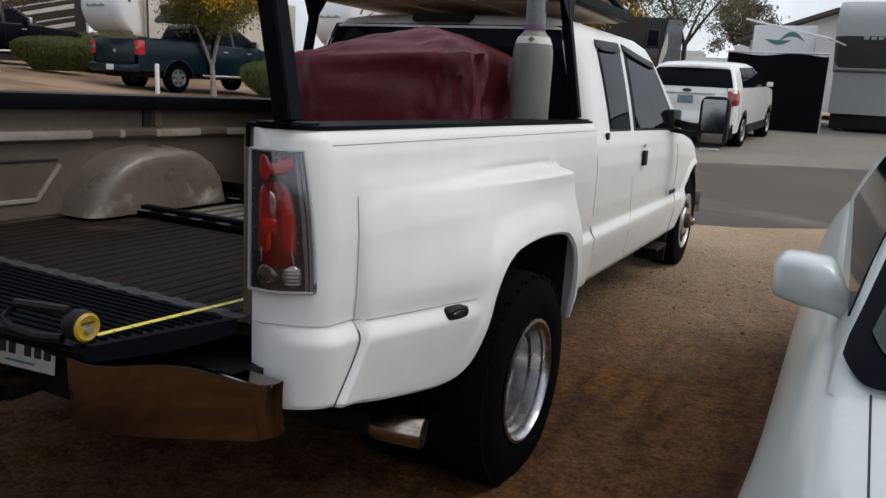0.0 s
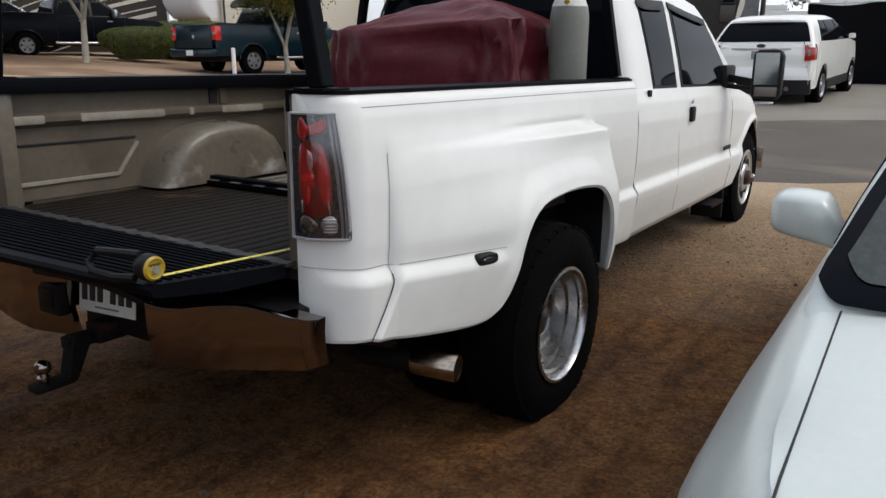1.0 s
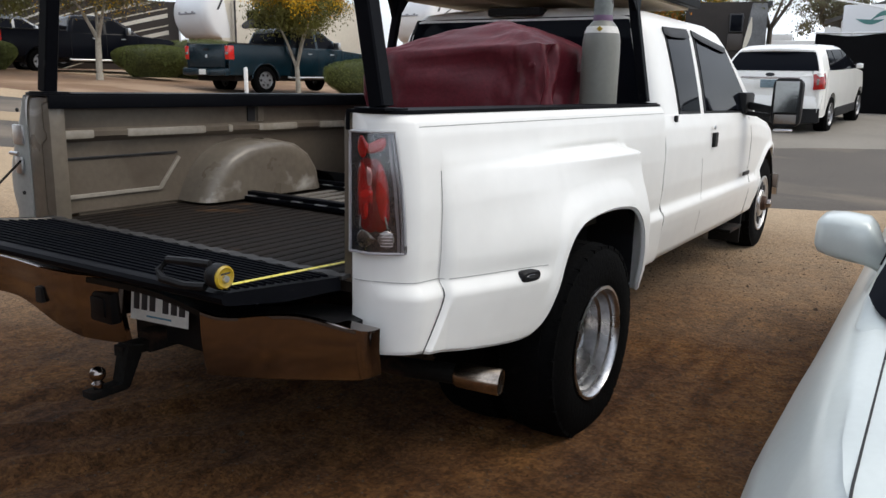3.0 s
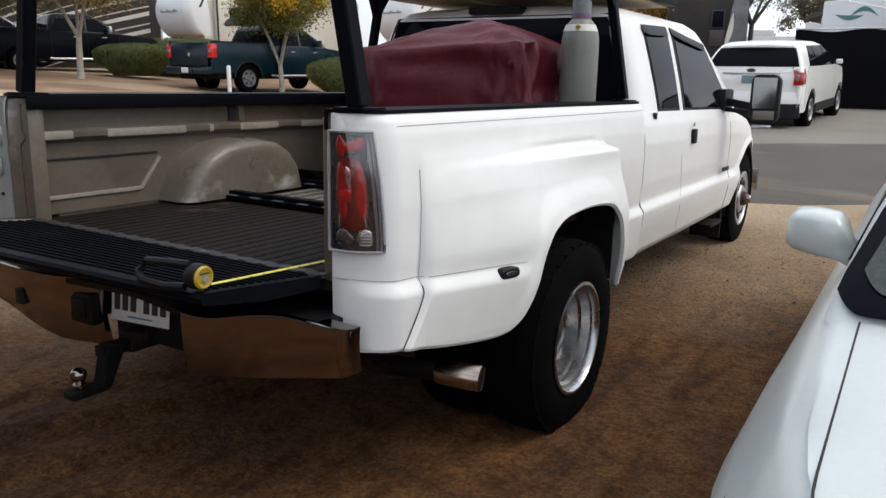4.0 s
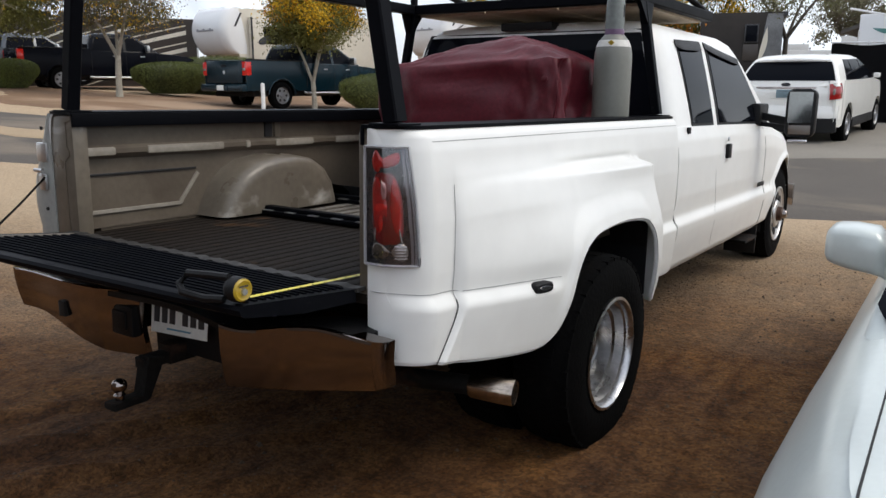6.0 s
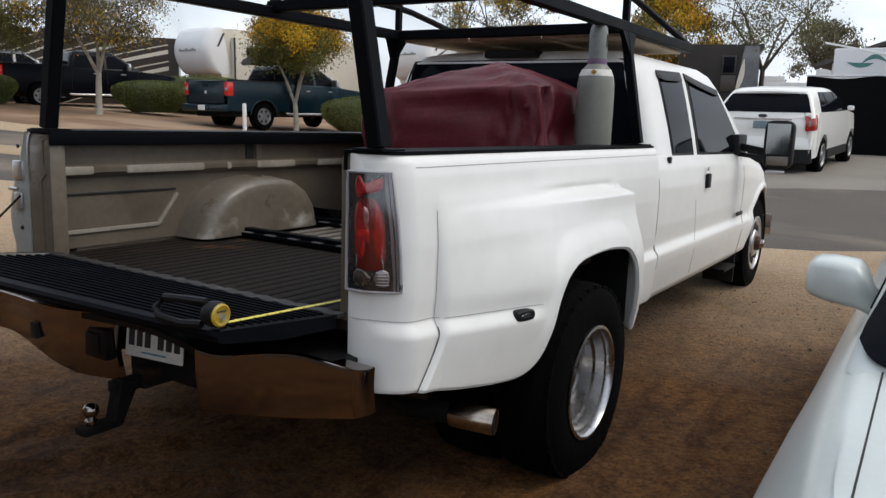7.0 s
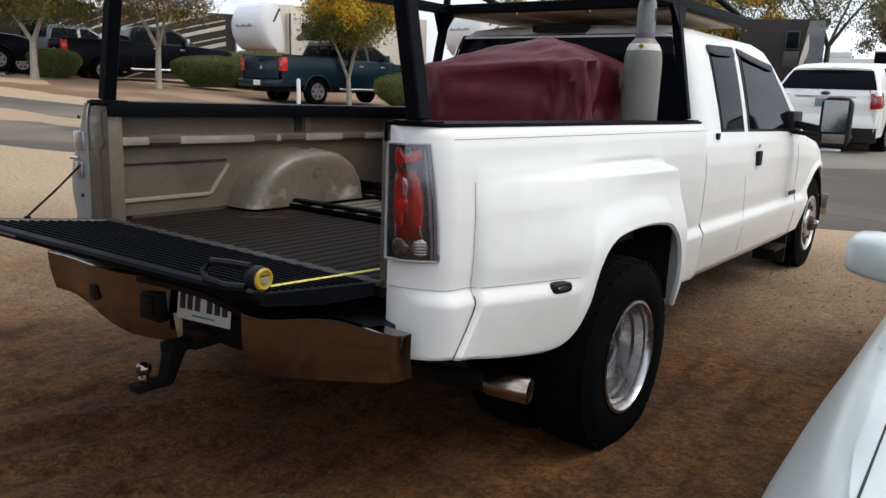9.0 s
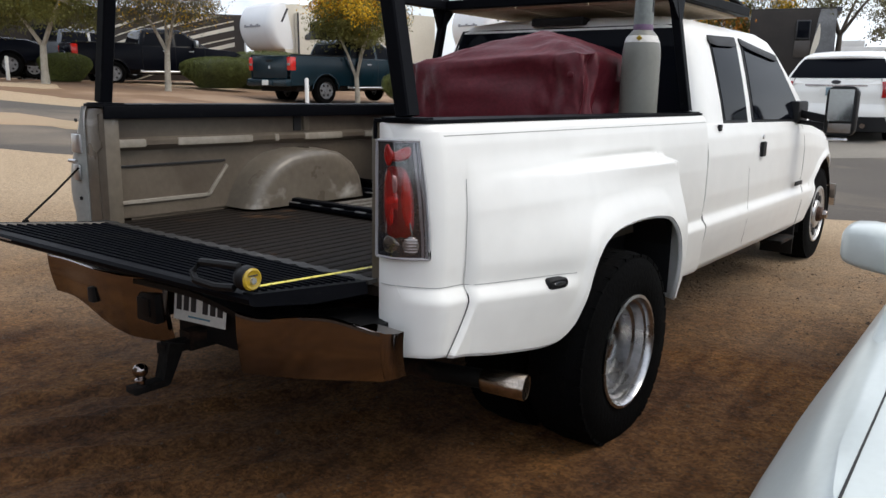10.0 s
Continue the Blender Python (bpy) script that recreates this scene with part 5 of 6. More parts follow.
def far_pickup(m, paint, label):
    """A full-size pickup, nose towards +y."""
    t = thing("pickup_truck", m, label, "truck")
    L0, L1, half = -2.95, 2.85, 0.98
    nose = lambda y: 0.16 * max(0.0, (y - 2.0) / 0.85) ** 2 + 0.03 * max(0.0, (-2.7 - y) / 0.25)
    ztop = lambda y: curve1(((L0, 1.34), (-0.95, 1.36), (-0.9, 1.28), (1.35, 1.26), (2.4, 1.17), (2.85, 1.02)), y)
    part("body_side", B(*body_side(lin(L0, L1, 30), half, 0.52, ztop, (-1.75, 1.85), 0.47, nose)), paint, t, "", 50)
    part("hood", B(slab(lin(-1, 1, 9), lin(1.3, 2.85, 8), lambda k, y: (k * (half - 0.02 - nose(y)), y, ztop(y) + 0.05 * (1 - k * k)), (0, 0, -0.03)), box(-0.9, 0.9, 2.78, 2.84, 0.6, 1.02, 0.02)), paint, t, "", 50)
    part("bed_floor", B(box(-0.93, 0.93, -2.9, -0.92, 0.80, 0.84), box(-0.93, 0.93, -0.97, -0.92, 0.8, 1.34)), PLASTIC, t)
    tg_ = part("tailgate", B(box(-0.80, 0.80, -2.99, -2.93, 0.72, 1.335, 0.015)), paint, t)
    part("handle", B(box(-0.12, 0.12, -3.0, -2.985, 1.17, 1.23, 0.01)), PLASTIC, tg_)
    part("emblem", B(lathe([(0.05, 0), (0.04, 0.01)], (0, -2.99, 1.02), "y", 14, -1)), STEEL, tg_)
    y0 = -0.9
    G = [(1.25, 0.95, y0, 1.42, 0.08), (1.5, 0.88, y0 + 0.06, 1.10, 0.10), (1.75, 0.79, y0 + 0.14, 0.72, 0.12), (1.84, 0.70, y0 + 0.24, 0.58, 0.15), (1.88, 0.45, y0 + 0.5, 0.3, 0.2)]
    part("cab", B(loft([rrect(-x, x, a, b, r, z, 5) for z, x, a, b, r in G])), paint, t, "", 60)
    g = lambda z, j: curve1([(q[0], q[j]) for q in G], z)
    for s in (1, -1):
        mid = 0.22
        for a, b in ((lambda z: g(z, 2) + 0.14, lambda z: mid), (lambda z: mid + 0.10, lambda z: g(z, 3) - 0.16)):
            part("side_window", B(slab(lin(0, 1, 4), lin(1.31, 1.72, 4), lambda u, z: (s * (g(z, 1) + 0.006), a(z) * (1 - u) + b(z) * u, z), (-s * 0.006, 0, 0))), GLASS, t)
        tl = part("tail_lamp", B(box(s * 0.80, s * 0.985, -2.99, -2.80, 0.93, 1.30, 0.03)), RED, t, "red tail lamp")
        part("reversing_lens", B(box(s * 0.83, s * 0.95, -2.998, -2.985, 1.06, 1.13, 0.01)), LENS, tl)
        part("bed_rail", B(box(s * 0.90, s * 0.965, -2.93, -0.95, 1.335, 1.375, 0.012)), PLASTIC, t)
        for yc in (-1.75, 1.85):
            part("arch_lip", B(tube([(s * (0.985 - nose(yc + 0.49 * math.cos(a))), yc + 0.49 * math.cos(a), 0.36 + 0.49 * math.sin(a)) for a in lin(0.15, math.pi - 0.15, 16)], 0.022, 6)), paint, t)
        for yd in (-0.82, 0.28, 1.30):
            part("door_seam", B(tube([(s * 1.0, yd, 1.24), (s * 1.0, yd, 0.9), (s * 0.99, yd, 0.58)], 0.006, 5)), SEAM, t)
        part("door_mirror", B(box(s * 0.98, s * 1.20, 0.92, 1.02, 1.28, 1.50, 0.03)), STEEL, t, "bright chrome door mirror")
        for yy in (-0.15, 0.75):
            part("door_handle", B(box(s * 0.985, s * 1.0, yy, yy + 0.16, 1.12, 1.15, 0.006)), STEEL, t)
        part("side_step", B(tube([(s * 0.95, -0.9, 0.47), (s * 0.98, -0.8, 0.45), (s * 0.98, 1.2, 0.45), (s * 0.95, 1.3, 0.47)], 0.035, 10)), STEEL, t, "bright side step")
        for yy in (-1.75, 1.85):
            road_wheel(t, (s * 0.86, yy, 0.385), s, 0.385, 0.25)
            part("arch_liner", B(sheet(lin(0, math.pi, 12), [0, 1], lambda a, k: (s * (0.6 + 0.33 * k), yy + 0.48 * math.cos(a), 0.36 + 0.48 * math.sin(a))), box(s * 0.55, s * 0.6, yy - 0.5, yy + 0.5, 0.45, 0.85)), PLASTIC, t)
    part("rear_window", B(slab(lin(-1, 1, 5), lin(1.36, 1.76, 4), lambda k, z: (k * (g(z, 1) - 0.14), g(z, 2) - 0.006, z), (0, 0.006, 0))), GLASS, t)
    part("windscreen", B(slab(lin(-1, 1, 5), lin(1.30, 1.76, 4), lambda k, z: (k * (g(z, 1) - 0.09), g(z, 3) + 0.006, z), (0, -0.006, 0))), CLEARGLASS, t)
    bp = part("rear_bumper", B(box(-0.95, 0.95, -3.12, -2.93, 0.50, 0.70, 0.04), box(-0.30, 0.30, -3.14, -3.05, 0.52, 0.66, 0.02)), CHROME if paint == NAVY else paint, t)
    part("licence_plate", B(box(-0.15, 0.15, -3.150, -3.141, 0.53, 0.67, 0.002)), PLATE, bp)
    part("chassis", B(box(-0.85, 0.85, -2.7, 2.6, 0.36, 0.56, 0.03)), DARKSTEEL, t)
    return t


def place(x, y, heading, dz=0.0):
    return pose(x, y, terrain(x, y) + 0.02 + dz, 0, 0, heading)


far_pickup(place(-15.11, 15.99, -4, 0.02), TEAL, "dark teal pickup truck parked beside a clipped hedge")
far_pickup(place(-22.5, 14.1, -15, -0.10), NAVY, "black crew-cab pickup truck parked on the sand")
far_pickup(place(-28.2, 14.2, -15, 0.05), SLATE, "slate grey pickup truck parked behind a black one")
far_pickup(place(-26.6, 9.0, -28, 0.12), NAVY, "dark pickup truck parked further down the row")


def suv(m):
    t = thing("suv_car", m, "pearl white sport utility car parked with its tail to the road", "car")
    half = 0.955
    nose = lambda y: 0.20 * max(0.0, (y - 1.5) / 0.85) ** 2 + 0.07 * max(0.0, (-1.75 - y) / 0.55) ** 2
    ztop = lambda y: curve1(((-2.3, 1.16), (-2.0, 1.20), (1.0, 1.16), (1.9, 1.06), (2.35, 0.85)), y)
    part("body_side", B(*body_side(lin(-2.28, 2.35, 28), half, 0.34, ztop, (-1.42, 1.42), 0.41, nose)), SUVPAINT, t, "", 50)
    part("hood", B(slab(lin(-1, 1, 9), lin(0.9, 2.35, 8), lambda k, y: (k * (half - 0.02 - nose(y)), y, ztop(y) + 0.06 * (1 - k * k)), (0, 0, -0.03)), box(-0.75, 0.75, 2.24, 2.34, 0.35, 0.80, 0.03)), SUVPAINT, t, "", 50)
    G = [(1.10, 0.93, -2.28, 1.20, 0.06), (1.24, 0.895, -2.19, 0.90, 0.06), (1.46, 0.80, -2.02, 0.40, 0.06), (1.59, 0.725, -1.90, 0.10, 0.08), (1.65, 0.64, -1.76, -0.12, 0.18), (1.68, 0.40, -1.45, -0.45, 0.22)]
    part("cabin", B(loft([rrect(-x, x, a, b, r, z, 6) for z, x, a, b, r in G])), SUVPAINT, t, "", 60)
    g = lambda z, j: curve1([(q[0], q[j]) for q in G], z)
    part("rear_window", B(slab(lin(-1, 1, 13), lin(1.20, 1.54, 5), lambda k, z: (k * (g(z, 1) - 0.062), g(z, 2) - 0.012, z), (0, 0.006, 0))), GLASS, t, "wide dark rear window")
    part("roof_spoiler", B(slab(lin(-1, 1, 9), lin(0, 1, 4), lambda k, v: (k * 0.66, -2.02 + 0.30 * v + 0.07 * k * k, 1.590 + 0.05 * v - 0.02 * k * k), (0, 0, -0.03))), SUVPAINT, t)
    hatch = part("hatch", B(slab(lin(-1, 1, 11), lin(0.66, 1.18, 7), lambda k, z: (k * 0.78, -2.335 + 0.05 * k ** 4 + 0.07 * ss(0.98, 1.18, z), z), (0, 0.04, 0))), SUVPAINT, t)
    part("hatch_strip", B(slab(lin(-1, 1, 9), lin(1.055, 1.085, 2), lambda k, z: (k * 0.58, -2.335 + 0.07 * ss(1.0, 1.23, z) + 0.05 * k ** 4 - 0.012, z), (0, 0.01, 0))), CHROME, hatch)
    part("emblem", B(loft([ring((0, -2.290 - d, 1.130), (1, 0, 0), (0, 0, 1), 0.085 * q, 18, 0.035 * q) for d, q in ((0, 1), (0.012, 0.9))])), INK, hatch)
    part("licence_plate", B(box(-0.15, 0.15, -2.352, -2.342, 0.885, 1.035, 0.002)), PALEPLATE, hatch)
    part("plate_recess", B(box(-0.26, 0.26, -2.341, -2.335, 0.86, 1.045, 0.002)), SUVPAINT, hatch)
    part("hatch_seam", B(tube([(-0.745, -2.25, 1.20), (-0.75, -2.27, 0.95), (-0.70, -2.29, 0.70), (0.70, -2.29, 0.70), (0.75, -2.27, 0.95), (0.745, -2.25, 1.20)], 0.008, 6)), SEAM, hatch)
    part("rear_bumper", B(slab(lin(-1, 1, 15), lin(0.44, 0.74, 6), lambda k, z: (k * 0.93, -2.40 + 0.16 * abs(k) ** 6 + 0.05 * ss(0.60, 0.74, z), z), (0, 0.05, 0))), SUVPAINT, t, "", 50)
    part("bumper_valance", B(slab(lin(-1, 1, 15), lin(0.26, 0.52, 4), lambda k, z: (k * 0.92, -2.41 + 0.16 * abs(k) ** 6, z), (0, 0.05, 0))), PLASTIC, t, "black lower bumper")
    for s in (1, -1):
        part("exhaust_tip", B(lathe([(0.045, 0), (0.045, 0.08), (0.035, 0.08)], (s * 0.55, -2.44, 0.36), "y", 14)), CHROME, t)
        part("tail_lamp", B(slab(lin(0.86, 1.14, 6), lin(0, 1, 6), lambda z, k: (s * (0.79 + 0.166 * min(1, k * 1.5) - 0.03 * ss(1.0, 1.14, z)), -2.325 + 0.30 * max(0, k - 0.45) + 0.04 * k + 0.04 * ss(1.0, 1.14, z), z + 0.02 * k), (0, 0.03, 0))), REDMID, t, "red tail lamp")
        part("lamp_glint", B(box(s * 0.845, s * 0.885, -2.345, -2.325, 0.95, 1.06, 0.008)), LENS, t)
        part("window_surround", B(slab(lin(0, 1, 6), lin(1.175, 1.575, 6), lambda u, z: (s * (g(z, 1) + 0.004), (g(z, 2) + 0.56) * (1 - u) + (g(z, 3) - 0.08) * u, z), (-s * 0.006, 0, 0))), FRIT, t)
        for a, b in ((lambda z: g(z, 2) + 0.60, lambda z: -1.02), (lambda z: -0.95, lambda z: -0.18), (lambda z: -0.10, lambda z: g(z, 3) - 0.14)):
            part("side_window", B(slab(lin(0, 1, 4), lin(1.19, 1.56, 5), lambda u, z: (s * (g(z, 1) + 0.010), a(z) * (1 - u) + b(z) * u, z), (-s * 0.006, 0, 0))), GLASS, t)
        part("rear_corner", B(slab(lin(0.50, 1.20, 8), lin(0, 1, 8), lambda z, k: (s * (0.74 + 0.215 * math.sin(k * math.pi / 2)), -2.30 + 0.05 * ss(1.0, 1.20, z) + 0.34 * (1 - math.cos(k * math.pi / 2)), z), (-s * 0.02, 0.03, 0))), SUVPAINT, t, "", 60)
        part("door_mirror", B(box(s * 0.96, s * 1.09, 0.62, 0.72, 1.18, 1.28, 0.03)), SUVPAINT, t)
        part("sill_cladding", B(box(s * 0.90, s * 0.965, -1.0, 1.0, 0.28, 0.46, 0.02)), PLASTIC, t)
        for yy in (-1.42, 1.42):
            road_wheel(t, (s * 0.84, yy, 0.36), s, 0.36, 0.24)
            part("arch_liner", B(sheet(lin(0, math.pi, 12), [0, 1], lambda a, k: (s * (0.6 + 0.31 * k), yy + 0.42 * math.cos(a), 0.36 + 0.42 * math.sin(a))), box(s * 0.55, s * 0.6, yy - 0.42, yy + 0.42, 0.3, 0.8)), PLASTIC, t)
    part("chassis", B(box(-0.85, 0.85, -2.1, 2.1, 0.22, 0.5, 0.03)), PLASTIC, t)
    return t


suv(place(-0.78, 16.65, -3.5, -0.02) @ pose(0, 0, 0, 2.0))

# ---- caravans and motorhomes ----
RVTAN = mat("beige_rv_side", (0.68, 0.63, 0.53), 0.4, var=0.04, scale=1.0, fine=12, rvar=0.05, coat=0.2)
RVWHITE = mat("white_rv_cap", (0.80, 0.80, 0.80), 0.25, var=0.03, scale=1.0, coat=0.4, rvar=0.05)
RVBROWN = mat("brown_stripe", (0.15, 0.105, 0.07), 0.4, var=0.05)
RVBLACK = mat("black_stripe", (0.025, 0.025, 0.028), 0.4, var=0.05)
RVBRONZE = mat("dark_bronze_rv", (0.036, 0.029, 0.024), 0.5, var=0.2, scale=1.2, rvar=0.05, spec=0.2)
RVGREY2 = mat("weathered_grey_rv", (0.17, 0.17, 0.172), 0.5, var=0.2, scale=3, fine=30)
RVDARK = mat("dark_brown_rv", (0.045, 0.034, 0.027), 0.35, var=0.08, scale=1.2, rvar=0.05)
RVCREAM = mat("cream_stripe", (0.68, 0.62, 0.50), 0.4, var=0.04)
RVLETTER = mat("grey_lettering", (0.30, 0.30, 0.32), 0.5, var=0.05)
RVSHADE = mat("rv_underside_shade", (0.07, 0.072, 0.075), 0.4, var=0.08, scale=1.5, rvar=0.05)
RVGREY = mat("pale_grey_rv", (0.36, 0.37, 0.365), 0.22, var=0.04, scale=1.0, rvar=0.05)


def fifth_wheel(m, length, side, label, frame_y=(1.6, 3.6), over=(1.10, 2.2), capmat=None, plain=False):
    """A fifth-wheel trailer, its raised front cap towards -y, the axle end towards +y."""
    t = thing("travel_trailer", m, label, "trailer")
    h = 1.25
    oz, oy = over
    low = 0.60 if oz < 1.5 else 0.50
    prof = [(0.95, oz + 0.26), (1.0, oz + 0.05), (1.1, oz), (oy, oz), (oy + 0.1, low), (length, low), (length, 3.25), (1.4, 3.30), (1.0, 3.24), (0.95, 3.1)]
    part("body", B(loft([[(x, y, z) for y, z in prof] for x in (-h, h)])), side, t)
    # moulded cap round the front, its corners rounded in plan
    rings = []
    for q in lin(0.0, 1.0, 15):
        if oz >= 1.5:
            # this nose is raked back underneath
            z = oz - 0.02 + (3.33 - oz) * q
            front = 0.20 + 0.95 * max(0.0, (2.45 - z) / 0.9) ** 1.1 + 0.45 * max(0.0, (z - 2.85) / 0.46) ** 2
            rings.append(rrect(-h - 0.035, h + 0.035, front, 1.45, min(0.30, 0.45 * (1.45 - front)), z, 9))
            continue
        z = oz + 0.22 + (3.31 - oz - 0.22) * q
        bow = math.sin(math.pi * (0.06 + 0.84 * q)) ** 0.55
        inset = 0.10 * (1 - math.sin(math.pi * (0.10 + 0.80 * q)) ** 0.3)
        rings.append(rrect(-(h + 0.035 - inset), h + 0.035 - inset, 1.02 - 0.82 * bow, 1.62 - 0.35 * q, 0.34, z, 9))
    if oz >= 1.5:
        # darker grey on the lower rings stands in for shade under the nose
        part("cap_underside", B(loft(rings[:8])), RVSHADE, t, "raked underside of the nose, shade in its grey", 60)
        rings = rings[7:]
    part("front_cap", B(loft(rings)), capmat or RVWHITE, t, "rounded moulded front cap", 60)
    for s in (1, -1):
        part("cap_slit", B(slab(lin(0, 1, 6), [0, 1], lambda u, v: (s * (h + 0.042), 1.05 - 0.30 * u + 0.10 * v, 3.10 - 0.55 * u), (-s * 0.006, 0, 0))), RVBLACK, t)
        for j in range(0 if plain else 3):
            part("swoosh", B(slab(lin(0, 1, 12), [0, 1], lambda u, v: (s * (h + 0.045), 0.55 + 1.1 * u, 1.6 + 0.30 * j + 0.55 * u ** 1.6 + (0.01 + 0.07 * math.sin(math.pi * u)) * v), (-s * 0.006, 0, 0))), (RVBLACK, RVBROWN, RVBLACK)[j], t)
        slide = part("slide_out", B(box(s * h, s * (h + 0.22), frame_y[0] + 0.6, frame_y[1] + 2.2, 1.05, 2.95, 0.02)), side, t)
        part("window", B(box(s * (h + 0.222), s * (h + 0.24), frame_y[0] + 1.2, frame_y[1] + 1.0, 1.9, 2.6, 0.01)), GLASS, slide)
        part("slide_trim", B(bar((s * (h + 0.23), frame_y[0] + 0.62, 1.05), (s * (h + 0.23), frame_y[0] + 0.62, 2.95), 0.06, 0.06), bar((s * (h + 0.23), frame_y[0] + 0.6, 1.08), (s * (h + 0.23), frame_y[1] + 2.2, 1.08), 0.06, 0.06)), RVBLACK, slide)
        for yy in (length * 0.62, length * 0.62 + 0.95):
            road_wheel(t, (s * 1.05, yy, 0.37), s, 0.37, 0.24)
        part("landing_leg", B(bar((s * 0.95, 2.5, 0.02), (s * 0.95, 2.5, 1.0), 0.09, 0.09)), STEEL, t)
    # black boxes for the underbody, made deep to stand in for shade beneath
    part("underbody_shade", B(box(-1.15, 1.15, 2.35, length - 0.2, 0.30, 0.62, 0.03), box(-1.1, 1.1, 1.2, 2.35, 0.85, 1.12, 0.03)) if oz < 1.5 else B(box(-1.2, 1.2, 1.42, length - 0.2, 0.10, 0.52, 0.03)), PLASTIC, t)
    part("roof_unit", B(box(-0.35, 0.35, 4.2, 5.2, 3.25, 3.55, 0.08)), RVWHITE, t)
    for i in range(8):
        part("cap_lettering", B(box(-0.62 + 0.16 * i, -0.50 + 0.16 * i, 0.170, 0.215, 2.36, 2.43 + 0.05 * (i % 3 == 0), 0.01)), RVLETTER, t)
    for sx in (-1, 1):
        part("slide_loop", B(loft([[(sx * (h + 0.235 + d), frame_y[0] + 1.25 + 0.34 * q * math.cos(a), 2.05 + 0.16 * q * math.sin(a) + 0.10 * math.cos(a)) for a in lin(0, 2 * math.pi * 15 / 16, 16)] for d, q in ((0, 1), (0.012, 0.95))])), RVBLACK, t, "dark oval swoosh on the side")
    return t


fifth_wheel(place(-24.6, 19.7, -8, -0.08), 9.5, RVTAN, "white-nosed beige fifth-wheel trailer with a slide-out", (0.85, 3.0), (1.25, 2.2), plain=True)
fifth_wheel(place(-18.9, 27.1, -12, 0.80), 11.5, RVWHITE, "long white trailer with black swooshes on its nose")


def motorhome(m, length, paint, label, stripes=True, tail=False):
    t = thing("motorhome", m, label, "motorhome")
    h = 1.25
    prof = [(0.0, 0.45), (length, 0.45), (length, 3.35), (length * 0.5, 3.4), (0.35, 3.35), (0.08, 2.9), (0.0, 1.6)]
    part("body", B(loft([[(x, y, z) for y, z in prof] for x in (-h, h)])), paint, t)
    if tail:
        # the tail: a small dark window, a pale swoosh and a grey corner panel under a rolled awning
        part("window", B(box(0.16, 0.50, -0.03, 0.10, 2.42, 2.92, 0.02)), GLASS, t)
        part("window_frame", B(box(0.12, 0.54, -0.015, 0.12, 2.38, 2.96, 0.02)), RVBLACK, t)
        part("hatch", B(box(0.10, 0.56, -0.03, 0.08, 1.82, 2.34, 0.02)), RVDARK, t)
        part("corner_panel", B(slab(lin(1.5, 3.30, 14), [0, 1], lambda z, k: (0.62 + 0.16 * ((z - 1.5) / 1.8) ** 2 + k * (0.62 - 0.16 * ((z - 1.5) / 1.8) ** 2), curve1(((1.6, -0.02), (2.9, 0.06), (3.35, 0.33)), z) - 0.012, z), (0, 0.02, 0))), RVGREY2, t)
        part("swoosh", B(slab(lin(1.7, 2.85, 14), [0, 1], lambda z, k: (0.57 + 0.20 * ((z - 1.7) / 1.15) ** 1.6 + k * 0.15 * math.sin(max(0.05, (z - 1.7) / 1.15 * math.pi)) + k * 0.02, curve1(((1.6, -0.02), (2.9, 0.06)), z) - 0.020, z), (0, 0.01, 0))), RVCREAM, t)
        part("awning_roll", B(bar((1.30, 0.2, 3.28), (1.30, length - 1, 3.28), 0.14, 0.14)), RVBLACK, t)
    else:
        part("windscreen", B(slab(lin(-1.1, 1.1, 5), lin(1.55, 2.75, 5), lambda x, z: (x, curve1(((1.55, -0.03), (2.75, 0.05)), z) - 0.02, z), (0, 0.01, 0))), GLASS, t)
    for s in (1, -1):
        if stripes:
            for j, mtl in enumerate((RVCREAM, RVTAN) * 5):
                part("stripe", B(slab(lin(0, 1, 20), [0, 1], lambda u, v: (s * (h + 0.012 + 0.003 * j), 0.2 + (length - 0.6) * u, min(3.3, max(0.5, -1.3 + 0.34 * j + 3.0 * u + 0.35 * math.sin(math.pi * u) + (0.05 if j % 2 == 0 else 0.05 + 0.12 * u) * v))), (-s * 0.006, 0, 0))), mtl, t)
        for a, b in ((1.0, 2.2), (3.5, 4.8), (6.2, 7.2)):
            if b < length and not stripes:
                part("window", B(box(s * h, s * (h + 0.04), a, b, 1.75, 2.55, 0.03)), GLASS, t)
        for yy in (1.4, length * 0.66):
            road_wheel(t, (s * 1.1, yy, 0.45), s, 0.45, 0.28)
    part("roof_unit", B(box(-0.35, 0.35, length * 0.4, length * 0.4 + 1, 3.38, 3.62, 0.08)), RVBLACK, t)
    return t


motorhome(place(-32.4, 14.2, -40, -0.6), 9.0, RVDARK, "dark brown motorhome with sweeping cream stripes")
motorhome(place(-35.0, 9.0, -30, -0.4), 9.0, RVBRONZE, "dark brown motorhome parked in the row", False)
motorhome(place(-4.55, 25.0, 14), 9.5, RVBRONZE, "dark bronze motorhome with a pale swoosh behind the white car", False, True)
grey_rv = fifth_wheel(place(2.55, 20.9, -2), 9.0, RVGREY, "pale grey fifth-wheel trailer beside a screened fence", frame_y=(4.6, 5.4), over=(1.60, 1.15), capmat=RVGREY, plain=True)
to_rv = place(2.55, 20.9, -2).inverted()
part("awning_arm", B(tube([to_rv @ Vector(p) for p in ((-0.61, 19.0, 3.11), (0.30, 19.08, 2.91), (1.22, 19.17, 2.71), (1.55, 20.95, 2.66))], 0.024, 8)), RVWHITE, grey_rv, "white folding awning arm")

